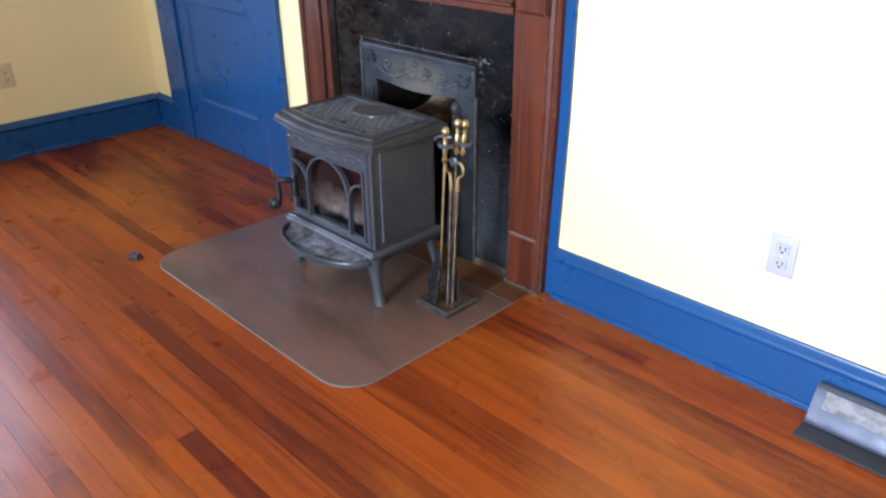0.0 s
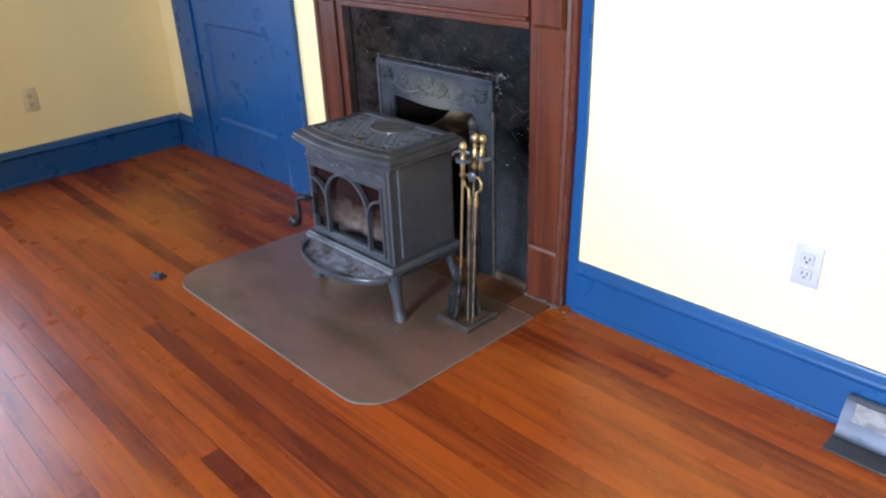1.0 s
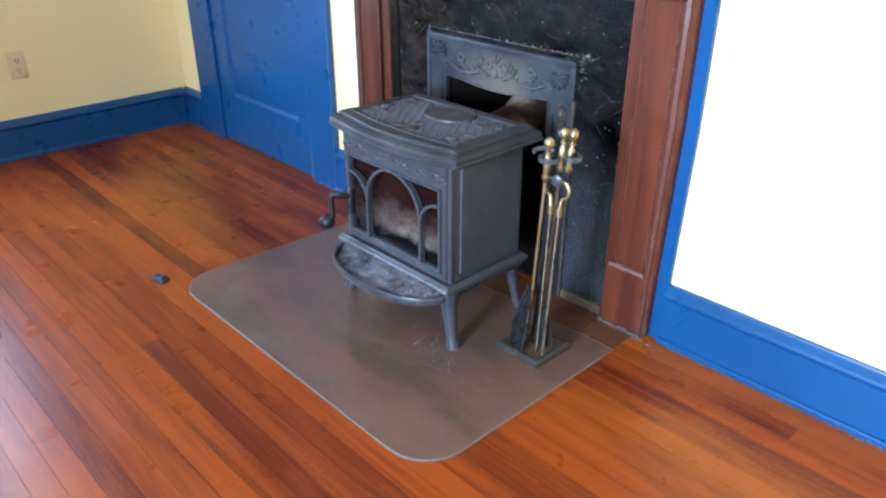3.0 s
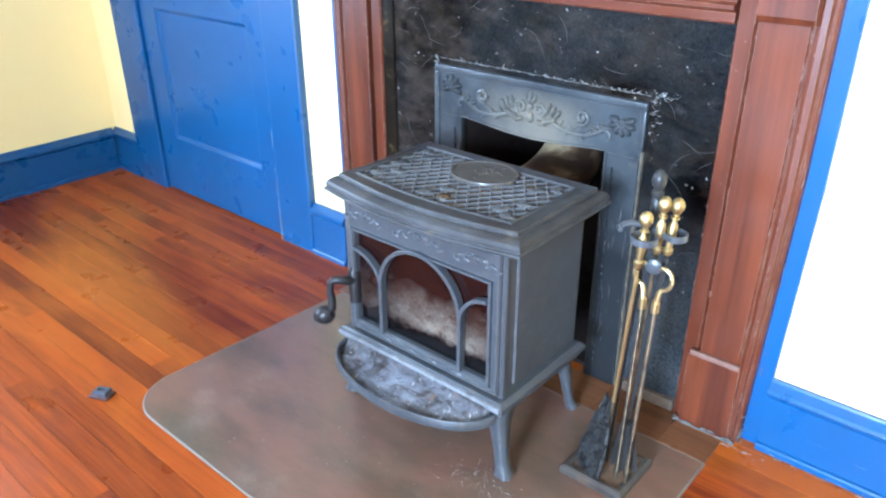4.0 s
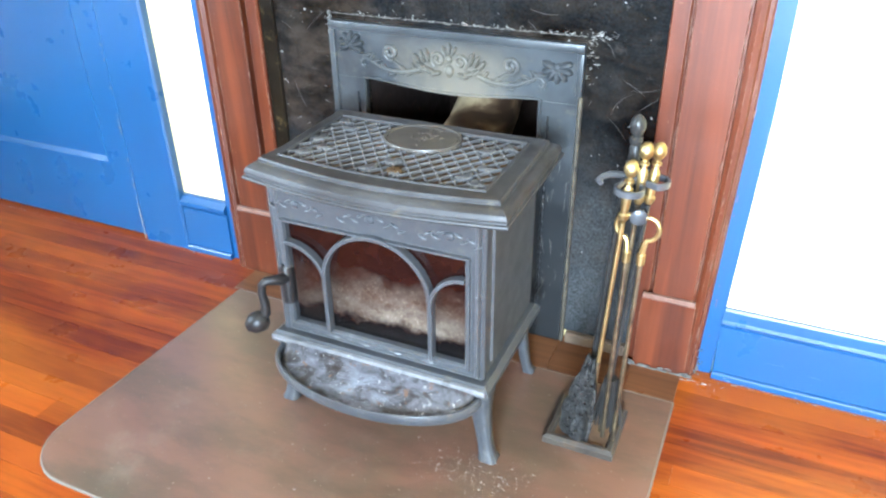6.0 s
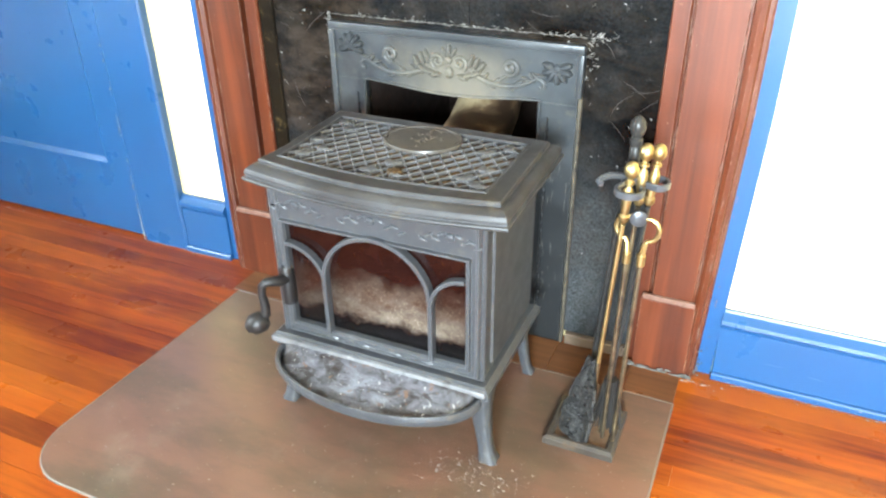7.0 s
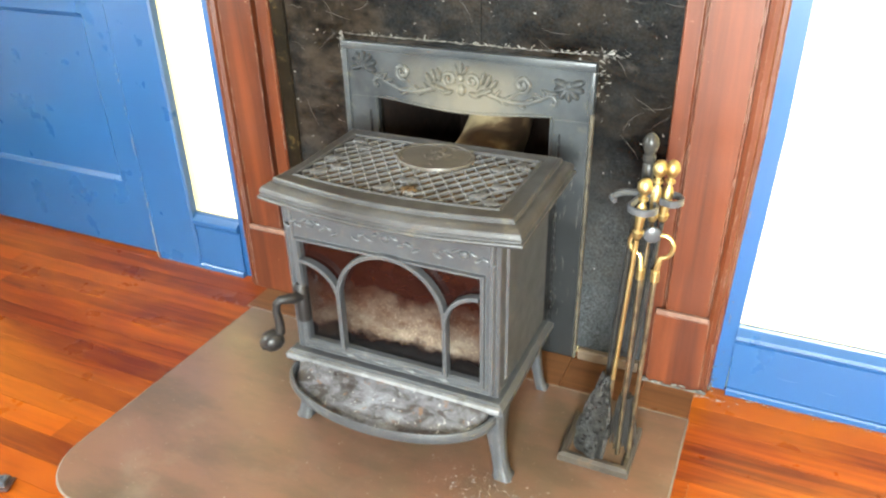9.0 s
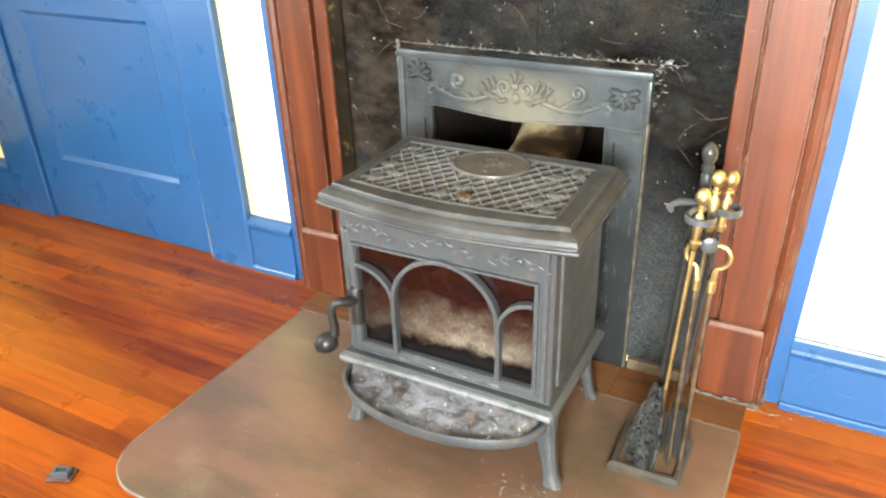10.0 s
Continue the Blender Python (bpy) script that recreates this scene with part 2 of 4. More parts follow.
k = Nodes("ash_stained_iron")
flow = k.space((1.0, 1.9, 1), (0, 0, 0.2))
mid = k.math("SUBTRACT", 1.0, k.math("MULTIPLY", k.math("ABSOLUTE", k.axis(0)), 3.2))
pale = k.math("ADD", k.noise(17, 8, 0.72, flow, 0.6), k.math("MULTIPLY", mid, 0.16))
col = k.mix(k.step(pale, 0.52, 0.84), (0.026, 0.021, 0.020), (0.165, 0.170, 0.195))
col = k.mix(k.step(k.noise(21, 6, 0.72, flow, 0.4), 0.55, 0.63, 0, 0.85), col, (0.020, 0.012, 0.009))
col = k.mix(k.step(k.noise(38, 4, 0.7), 0.61, 0.68, 0, 0.8), col, (0.13, 0.066, 0.036))
col = k.mix(k.step(k.noise(95, 4, 0.7), 0.62, 0.67, 0, 0.8), col, (0.40, 0.39, 0.38))
k.bump(k.math("ADD", k.noise(90, 5, 0.7), k.noise(26, 4)), 0.6, 0.0015)
ASHIRON = k.set(Base_Color=col, Roughness=k.step(k.noise(30), 0.3, 0.7, 0.28, 0.55), Specular_IOR_Level=0.3)
WORNEDGE = iron_paint("rubbed_bright_iron", (0.23, 0.23, 0.235), (0.085, 0.086, 0.09), 0.35, rust=(0.07, 0.066, 0.06), metal=0.3, scuff=(0.34, 0.34, 0.34))
HANDLE = iron_paint("dark_handle_iron", (0.013, 0.011, 0.011), (0.008, 0.007, 0.007), 0.42, rust=(0.03, 0.022, 0.017), spec=0.3)
CAST = iron_paint("blue_grey_cast_iron", (0.040, 0.044, 0.047), (0.012, 0.0145, 0.017), 0.36, rust=(0.062, 0.056, 0.045), blackening=(0.010, 0.0105, 0.011), bloom=(0.118, 0.102, 0.078), pale_edge=(0.13, 0.125, 0.11), spec=0.28)
TOOLIRON = iron_paint("black_tool_iron", (0.011, 0.011, 0.011), (0.026, 0.024, 0.022), 0.32, rust=(0.06, 0.052, 0.043))
HOOKIRON = iron_paint("grey_hook_iron", (0.075, 0.078, 0.085), (0.034, 0.035, 0.038), 0.32, rust=(0.05, 0.045, 0.04), metal=0.3, spec=0.4)
BASEIRON = iron_paint("worn_base_iron", (0.058, 0.048, 0.038), (0.024, 0.019, 0.016), 0.40, rust=(0.09, 0.055, 0.032), pale_edge=(0.15, 0.13, 0.11))
GREYMETAL = iron_paint("silver_register_paint", (0.075, 0.082, 0.10), (0.052, 0.058, 0.072), 0.38, rust=(0.10, 0.10, 0.105), metal=0.1)
DARKREG = iron_paint("grey_register_flange", (0.042, 0.043, 0.050), (0.03, 0.031, 0.036), 0.4)
DARKCAST = iron_paint("dark_cast_iron", (0.013, 0.014, 0.015), (0.007, 0.007, 0.008), 0.4, rust=(0.035, 0.032, 0.028))
EDGEPLASTER = painted("stained_plaster_edge", (0.075, 0.062, 0.042), (0.018, 0.015, 0.012), 0.7, 45)
k = Nodes("tan_brown_flue_pipe")
col = k.mix(k.step(k.noise(40, 4), 0.3, 0.7), (0.40, 0.32, 0.20), (0.30, 0.225, 0.125))
# blotches of brown, then near black, growing towards +x
browning = k.math("ADD", k.noise(7.5, 5, 0.55, k.space((1, 1, 1.3)), 0.5), k.math("MULTIPLY", k.math("ADD", k.axis(0), 0.01), 1.6))
col = k.mix(k.step(browning, 0.43, 0.54, 0, 0.85), col, (0.085, 0.045, 0.022))
col = k.mix(k.step(browning, 0.53, 0.64, 0, 0.85), col, (0.018, 0.009, 0.006))
k.bump(k.noise(60, 3), 0.1, 0.001)
PIPE = k.set(Base_Color=col, Roughness=0.38, Metallic=0.35)
SOOT = iron_paint("sooty_brick", (0.008, 0.005, 0.004), (0.018, 0.009, 0.006), 0.9, rust=(0.035, 0.014, 0.009))

k = Nodes("brass")
BRASS = k.set(Base_Color=k.mix(k.step(k.noise(40, 4), 0.35, 0.7), (0.42, 0.315, 0.145), (0.29, 0.21, 0.095)), Metallic=1.0, Roughness=k.step(k.noise(60), 0.3, 0.7, 0.40, 0.52))
k = Nodes("aged_brass")
AGED = k.set(Base_Color=k.mix(k.step(k.noise(30, 4), 0.4, 0.65), (0.215, 0.170, 0.105), (0.085, 0.070, 0.052)), Metallic=0.9, Roughness=0.38)
k = Nodes("crumpled_sooty_iron")
k.bump(k.math("ADD", k.noise(140, 4, 0.7), k.noise(45, 3)), 0.9, 0.004)
SOOTY = k.set(Base_Color=k.mix(k.step(k.noise(120, 5, 0.75), 0.55, 0.68), (0.005, 0.005, 0.005), (0.085, 0.080, 0.070)), Roughness=k.step(k.noise(120, 3), 0.35, 0.65, 0.22, 0.5), Specular_IOR_Level=0.35)

k = Nodes("scratched_black_slate")
cloud = k.step(k.math("ADD", k.noise(4.5, 9, 0.68, k.space((0.8, 1, 1.7)), 1.2), k.math("MULTIPLY", k.math("SUBTRACT", k.noise(40, 4, 0.7), 0.5), 0.28)), 0.42, 0.70)
col = k.mix(cloud, (0.0010, 0.0009, 0.0009), (0.0150, 0.0108, 0.0078))
# brown haze stronger to the left; its brightness is put into the colour
left_haze = k.math("SUBTRACT", k.noise(9.0, 9, 0.72, k.space((0.8, 1, 1.6)), 0.1), k.math("MULTIPLY", k.axis(0), 0.22))
col = k.mix(k.step(left_haze, 0.48, 0.72, 0.0, 0.7), col, (0.036, 0.027, 0.021))
col = k.mix(k.step(k.noise(11, 6, 0.7), 0.50, 0.64, 0.0, 0.7), col, (0.0014, 0.0013, 0.0013))
streak = k.step(k.noise(3.2, 7, 0.72, k.space((1, 1, 3.2), (0, 0.35, 0)), 2.6), 0.61, 0.70, 0, 0.5)
col = k.mix(streak, col, (0.050, 0.045, 0.041))
dust = k.math("MULTIPLY", k.step(k.noise(190, 4, 0.65), 0.28, 0.74), k.math("ADD", k.step(k.noise(3.5, 3), 0.45, 0.65, 0.0, 0.25), k.step(k.math("ADD", k.axis(2), k.math("MULTIPLY", k.noise(5), 0.5)), 0.72, 0.42, 0.0, 0.85)))
col = k.mix(dust, col, (0.060, 0.065, 0.069))
scratch = k.step(k.noise(7, 4, 0.6, k.space((0.8, 1, 5), (0, 0.7, 0)), 2.2), 0.725, 0.765, 0, 0.5)
col = k.mix(scratch, col, (0.18, 0.17, 0.165))
rubbed = k.math("MULTIPLY", k.step(k.noise(70, 5, 0.75), 0.60, 0.68), k.step(k.noise(9, 4, 0.6), 0.56, 0.66, 0.0, 0.3))
col = k.mix(rubbed, col, (0.15, 0.145, 0.14))
col = k.mix(k.step(k.noise(85, 2, 0.5), 0.73, 0.755, 0, 0.6), col, (0.34, 0.33, 0.32))
k.bump(k.math("ADD", k.noise(28, 5, 0.6), cloud), 0.12, 0.0008)
SLATE = k.set(Base_Color=col, Roughness=k.step(k.noise(12, 4), 0.3, 0.7, 0.1, 0.22), Specular_IOR_Level=0.07)

k = Nodes("grey_brown_hearth_sheet")
long = k.space((0.55, 1.5, 1))
col = k.mix(k.step(k.noise(3.2, 6, 0.62, long), 0.34, 0.66), (0.094, 0.070, 0.044), (0.062, 0.046, 0.029))
col = k.mix(k.step(k.noise(2.3, 6, 0.62), 0.30, 0.48, 0, 0.9), col, (0.126, 0.058, 0.038))
col = k.mix(k.step(k.noise(4.6, 7, 0.68, long), 0.46, 0.66, 0, 0.7), col, (0.044, 0.034, 0.020))
col = k.mix(k.step(k.noise(16, 7, 0.72, long), 0.48, 0.70, 0, 0.4), col, (0.050, 0.032, 0.020))
col = k.mix(k.step(k.noise(9, 6, 0.7), 0.57, 0.72, 0, 0.3), col, (0.160, 0.130, 0.100))
col = k.mix(k.step(k.noise(130, 2), 0.72, 0.75, 0, 0.8), col, (0.26, 0.23, 0.20))
k.bump(k.math("ADD", k.noise(45, 4), k.noise(6, 3)), 0.14, 0.0012)
SHEET = k.set(Base_Color=col, Roughness=k.step(k.noise(9, 4), 0.3, 0.7, 0.28, 0.46), Specular_IOR_Level=0.85)
SHEETEDGE = painted("sheet_edge", (0.15, 0.13, 0.11), (0.11, 0.09, 0.07), 0.45)
ASH = painted("pale_ash_and_plaster", (0.29, 0.28, 0.26), (0.12, 0.115, 0.107), 0.9, 90)
DUSTY2 = painted("grey_plaster_smear", (0.13, 0.122, 0.108), (0.030, 0.028, 0.025), 0.85, 60)
FOOT = painted("pale_footing", (0.13, 0.09, 0.06), (0.075, 0.05, 0.033), 0.6, 20)
DUSTY = painted("dusty_brown", (0.13, 0.075, 0.042), (0.055, 0.030, 0.018), 0.6, 30)
HEARTHWOOD = wood("brown_hearth_board", (0.135, 0.056, 0.022), (0.065, 0.024, 0.010), 0.34, 0, rand=0.6, spec=0.32)
LEDGE = painted("rubbed_ledge", (0.17, 0.10, 0.075), (0.10, 0.045, 0.03), 0.45, 40)
CATCHRED = painted("worn_red_brown_paint", (0.075, 0.032, 0.028), (0.045, 0.020, 0.018), 0.5, 40)
CREAM = painted("cream_plastic", (0.66, 0.52, 0.28), (0.62, 0.49, 0.26), 0.4, 5.0, 0.02)

ASHDARK = painted("dull_scratch", (0.085, 0.08, 0.075), (0.04, 0.037, 0.034), 0.9, 40)
k = Nodes("window_glass")
GLASS = k.set(Base_Color=(1.0, 1.0, 1.0), Roughness=0.0, Transmission_Weight=1.0, IOR=1.45)
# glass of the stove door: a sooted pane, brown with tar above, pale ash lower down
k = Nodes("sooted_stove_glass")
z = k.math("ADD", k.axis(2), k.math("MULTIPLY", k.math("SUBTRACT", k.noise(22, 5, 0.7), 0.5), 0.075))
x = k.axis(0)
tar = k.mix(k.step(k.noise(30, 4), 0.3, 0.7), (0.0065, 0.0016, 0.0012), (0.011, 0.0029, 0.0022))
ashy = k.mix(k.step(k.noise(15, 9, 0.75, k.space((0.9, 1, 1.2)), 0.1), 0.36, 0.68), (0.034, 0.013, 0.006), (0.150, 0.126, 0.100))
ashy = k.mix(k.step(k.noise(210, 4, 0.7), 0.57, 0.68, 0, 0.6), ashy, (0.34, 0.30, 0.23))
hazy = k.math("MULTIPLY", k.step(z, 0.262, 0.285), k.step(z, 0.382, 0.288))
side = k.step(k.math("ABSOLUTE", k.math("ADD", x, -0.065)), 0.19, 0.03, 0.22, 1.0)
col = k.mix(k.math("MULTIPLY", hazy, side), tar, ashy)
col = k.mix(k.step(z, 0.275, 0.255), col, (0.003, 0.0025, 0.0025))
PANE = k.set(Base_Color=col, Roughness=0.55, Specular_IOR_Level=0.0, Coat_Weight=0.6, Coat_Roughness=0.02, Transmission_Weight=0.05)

# ---- the room ----
XW, XE, YN, YS, HC = -3.92, 2.1, 2.095, -2.8, 2.7


def wall(name, boxes, label):
    bm = B()
    for b in boxes:
        box(bm, *b)
    return solo(name, bm, WALL, label, "wall", "structure", 0)


wall("wall_north", [(XW - 0.15, -3.53, YN, YN + 0.15, 0, HC), (-3.53, -2.755, YN, YN + 0.15, 2.06, HC), (-2.755, -1.965, YN, YN + 0.15, 0, HC),
                    (-1.965, -1.51, YN, YN + 0.15, 0.64, HC), (-1.51, XE + 0.15, YN, YN + 0.15, 0, HC)], "pale yellow painted plaster wall behind the stove")
# windows: (from, to) along the wall and up
WW = (-0.11, 0.975, 0.645, 2.1)
wall("wall_west", [(XW - 0.15, XW, YS, WW[0], 0, HC), (XW - 0.15, XW, WW[1], YN, 0, HC), (XW - 0.15, XW, WW[0], WW[1], 0, WW[2]), (XW - 0.15, XW, WW[0], WW[1], WW[3], HC)],
     "yellow painted plaster wall with a blue-cased window")
SA, SB = (-0.9, 0.2), (0.5, 1.6)
wall("wall_south", [(XW - 0.15, SA[0], YS - 0.15, YS, 0, HC), (SA[1], SB[0], YS - 0.15, YS, 0, HC), (SB[1], XE + 0.15, YS - 0.15, YS, 0, HC),
                    (SA[0], SA[1], YS - 0.15, YS, 0, 0.7), (SA[0], SA[1], YS - 0.15, YS, 2.3, HC), (SB[0], SB[1], YS - 0.15, YS, 0, 0.7), (SB[0], SB[1], YS - 0.15, YS, 2.3, HC)],
     "yellow painted plaster wall with two windows")
wall("wall_east", [(XE, XE + 0.15, YS, YN, 0, HC)], "plain yellow painted plaster wall")
solo("ceiling", box(B(), XW - 0.15, XE + 0.15, YS - 0.15, YN + 0.15, HC, HC + 0.1), CEIL, "plain white plaster ceiling", "ceiling", "structure", 0)
floor = solo("floor", box(B(), XW - 0.15, XE + 0.15, YS - 0.15, YN + 0.15, -0.12, -0.012), SLOT, "varnished orange-red fir strip floor", "floor", "structure", 0)


def base_profile(f):
    """Baseboard section as (distance from the wall, height), f turns the distance into a coordinate."""
    return [(f(d), z) for d, z in ((0, 0), (0.029, 0), (0.029, 0.012), (0.026, 0.016), (0.020, 0.018), (0.018, 0.136), (0.014, 0.139), (0.024, 0.145), (0.027, 0.152), (0.025, 0.160), (0.016, 0.168), (0.010, 0.174), (0.008, 0.180), (0, 0.180))]


def baseboard(axis, a, b, f, label):
    return solo("baseboard", prism(B(), base_profile(f), axis, a, b), BLUE, label, "baseboard", "structure", 25)


skirt = baseboard("x", -1.087, XE, lambda d: YN - d, "blue gloss painted baseboard with moulded cap, lightly chipped")
bm = B()
rk = random.Random(4)
for i in range(13):
    x, z, ln = rk.uniform(-1.05, -0.1), rk.uniform(0.03, 0.13), 0.004 + 0.05 * rk.random() ** 3
    tube(bm, [(x, YN - 0.0193, z), (x + ln / 2, YN - 0.0195, z - 0.02 * ln), (x + ln, YN - 0.0193, z + rk.uniform(-0.002, 0.002))], [0.0001, 0.0004, 0.0001], 4)
for i in range(40):
    x = rk.uniform(-1.07, 0.1)
    blob(bm, (x, YN - 0.0305, rk.uniform(0.001, 0.012)), rk.uniform(0.001, 0.006), 0.0012, rk.uniform(0.0006, 0.002), 0, 5, 2)
part("scuff_marks", bm, CHIP, skirt, "pale scuffs in the blue paint", 0, "stuff")
baseboard("x", -2.597, -2.438, lambda d: YN - d, "short blue painted baseboard between door casing and mantel")
baseboard("x", XW, -3.715, lambda d: YN - d, "short blue painted baseboard in the corner")
baseboard("y", YS, YN - 0.026, lambda d: XW + d, "dark blue painted baseboard along the yellow wall")
baseboard("y", YS, YN - 0.026, lambda d: XE - d, "blue painted baseboard")
for x0, x1, lean in ((-1.106, -1.072, 0.018), (-2.438, -2.403, 0.0)):
    bm = loft(B(), [[(x0 - d, YN - 0.012, z), (x1 - d, YN - 0.012, z), (x1 - d, YN + 0.001, z), (x0 - d, YN + 0.001, z)] for z, d in ((0.0, lean), (0.62, 0.0), (1.5, 0.0))])
    solo("trim", bm, BLUE, "narrow blue painted strip beside the mantel", "trim", "structure", 0)

# door with its casing
door = thing("door_1", (-3.14, YN, 0), "closed blue painted panelled door in a wide blue casing", "door", kind="structure")


def panel_door(bm, x0, x1, z0, z1, y, panels):
    """Stiles, rails and sunk panels with a bevelled edge; y is the face."""
    box(bm, x0, x1, y + 0.010, y + 0.04, z0, z1)
    xs = (panels[0][0], panels[0][1])
    box(bm, x0, xs[0], y, y + 0.010, z0, z1)
    box(bm, xs[1], x1, y, y + 0.010, z0, z1)
    zs = [z0] + [z for p in panels for z in p[2:]] + [z1]
    for a, b in zip(zs[::2], zs[1::2]):
        box(bm, xs[0], xs[1], y, y + 0.010, a, b)
    for a, b, c, d in panels:
        o = [(a, c), (b, c), (b, d), (a, d)]
        i = [(a + 0.014, c + 0.014), (b - 0.014, c + 0.014), (b - 0.014, d - 0.014), (a + 0.014, d - 0.014)]
        loft(bm, [[(p, y + 0.001, q) for p, q in o], [(p, y + 0.0095, q) for p, q in i]], False, True)
    return bm


part("leaf", panel_door(B(), -3.515, -2.768, 0.008, 2.04, YN - 0.012, [(-3.41, -2.86, 0.235, 0.73), (-3.41, -2.86, 0.90, 1.88)]), BLUE, door, smooth=0)
for x0, x1 in ((-3.715, -3.52), (-2.762, -2.597)):
    bm = prism(B(), [(x0, YN), (x0, YN - 0.022), (x0 + 0.006, YN - 0.026), (x1 - 0.006, YN - 0.026), (x1, YN - 0.022), (x1, YN)], "z", 0, 2.05)
    part("casing", bm, BLUE, door, smooth=0)
part("head_casing", box(B(), -3.74, -2.58, YN - 0.028, YN, 2.05, 2.22, 0.004), BLUE, door)
bm = B()
for z0, z1, dens in ((0.0, 0.12, 0.0022), (0.13, 0.20, 0.006), (0.21, 0.31, 0.03), (0.34, 0.40, 0.004), (0.46, 0.60, 0.03)):
    z = z0
    while z < z1:
        h = rnd.uniform(0.0015, 0.005)
        blob(bm, (-2.7645 + rnd.uniform(-0.002, 0.001), YN - 0.0255, z + h), rnd.uniform(0.0012, 0.0028), 0.0012, h, rnd.uniform(-12, 12), 6, 3)
        z += h + rnd.expovariate(1 / dens)
part("bare_chips", bm, ASH, door, "white chips where the blue paint is rubbed off", 0, "stuff")

# windows
def window(name, wall_axis, a, b, z0, z1, face, out, label):
    """A cased sash window in a wall; face is the wall's room face, out the direction to outside (+1 or -1)."""
    def bx(bm, u0, u1, d0, d1, w0, w1, bev=0.003):
        d0, d1 = sorted((face + out * d0, face + out * d1))
        if wall_axis == "y":
            return box(bm, d0, d1, u0, u1, w0, w1, bev)
        return box(bm, u0, u1, d0, d1, w0, w1, bev)
    mid = [(a + b) / 2, face, z0]
    at = (mid[1], mid[0], mid[2]) if wall_axis == "y" else tuple(mid)
    w = thing(name, at, label, "window", kind="structure")
    for u0, u1 in ((a - 0.13, a - 0.002), (b + 0.002, b + 0.13)):
        part("casing", bx(B(), u0, u1, -0.022, 0, z0, z1), BLUE, w)
    part("head_casing", bx(B(), a - 0.15, b + 0.15, -0.026, 0, z1, z1 + 0.14), BLUE, w)
    part("window_sill", bx(B(), a - 0.16, b + 0.16, -0.055, 0.0, z0 - 0.03, z0, 0.006), BLUE, w)
    part("apron", bx(B(), a - 0.13, b + 0.13, -0.02, 0, z0 - 0.13, z0 - 0.031), BLUE, w)
    m = (z0 + z1) / 2
    for c0, c1, d in ((z0, m + 0.02, 0.03), (m - 0.02, z1, 0.075)):
        bm = B()
        bx(bm, a, a + 0.05, d, d + 0.035, c0, c1)
        bx(bm, b - 0.05, b, d, d + 0.035, c0, c1)
        bx(bm, a + 0.05, b - 0.05, d, d + 0.035, c0, c0 + 0.05)
        bx(bm, a + 0.05, b - 0.05, d, d + 0.035, c1 - 0.05, c1)
        part("window_frame", bm, TRIM, w)
        pane = part("pane", bx(B(), a + 0.045, b - 0.045, d + 0.015, d + 0.019, c0 + 0.045, c1 - 0.045, 0), GLASS, w, smooth=0)
        pane.visible_shadow = False
    return w


window("window_1", "y", WW[0], WW[1], WW[2], WW[3], XW, -1, "blue-cased sash window with a projecting blue sill")
window("window_2", "x", SA[0], SA[1], 0.7, 2.3, YS, -1, "blue-cased sash window letting in daylight")
window("window_3", "x", SB[0], SB[1], 0.7, 2.3, YS, -1, "blue-cased sash window letting in daylight")

# outlets
def outlet(name, m, label, plastic=PLASTIC):
    """A plate with two sockets, made facing -y at the origin and laid by m."""
    t = thing(name, (0, 0, 0), label, "outlet", "wall outlets")
    part("plate", box(B(), -0.036, 0.036, -0.006, 0, -0.058, 0.058, 0.003, 2), plastic, t)
    for z in (0.021, -0.021):
        s = part("socket", box(B(), -0.017, 0.017, -0.009, -0.005, z - 0.015, z + 0.015, 0.003), plastic, t)
        for x in (-0.0065, 0.0065):
            part("slot", box(B(), x - 0.0015, x + 0.0015, -0.0096, -0.0088, z - 0.003, z + 0.007), SLOT, s, smooth=0)
        part("slot", box(B(), -0.003, 0.003, -0.0096, -0.0088, z - 0.011, z - 0.006), SLOT, s, smooth=0)
    part("screw", lathe(B(), [(0.003, -0.0075), (0.003, -0.0065), (0.003, -0.004)], pose(0, 0, 0, 0, 0, 0) @ Matrix.Rotation(radians(90), 4, "X") @ Matrix.Translation((0, 0, 0.013)), 8), TRIM, t)
    t.matrix_basis = m
    return t


outlet("outlet", pose(-0.381, YN, 0.402), "white duplex outlet on the wall above the blue baseboard")
outlet("outlet", pose(XW, 1.338, 0.41, 0, 0, 90), "cream duplex outlet on the yellow wall", CREAM)

# ---- mantel and fireplace ----
MX = -1.7545
LEAN = 0.018
mantel = thing("fireplace_mantel", (MX, YN, 0), "red-brown varnished wooden fireplace mantel with worn edges", "mantel")


def mir(poly, s):
    return [(MX + s * (x - MX), y) for x, y in poly]


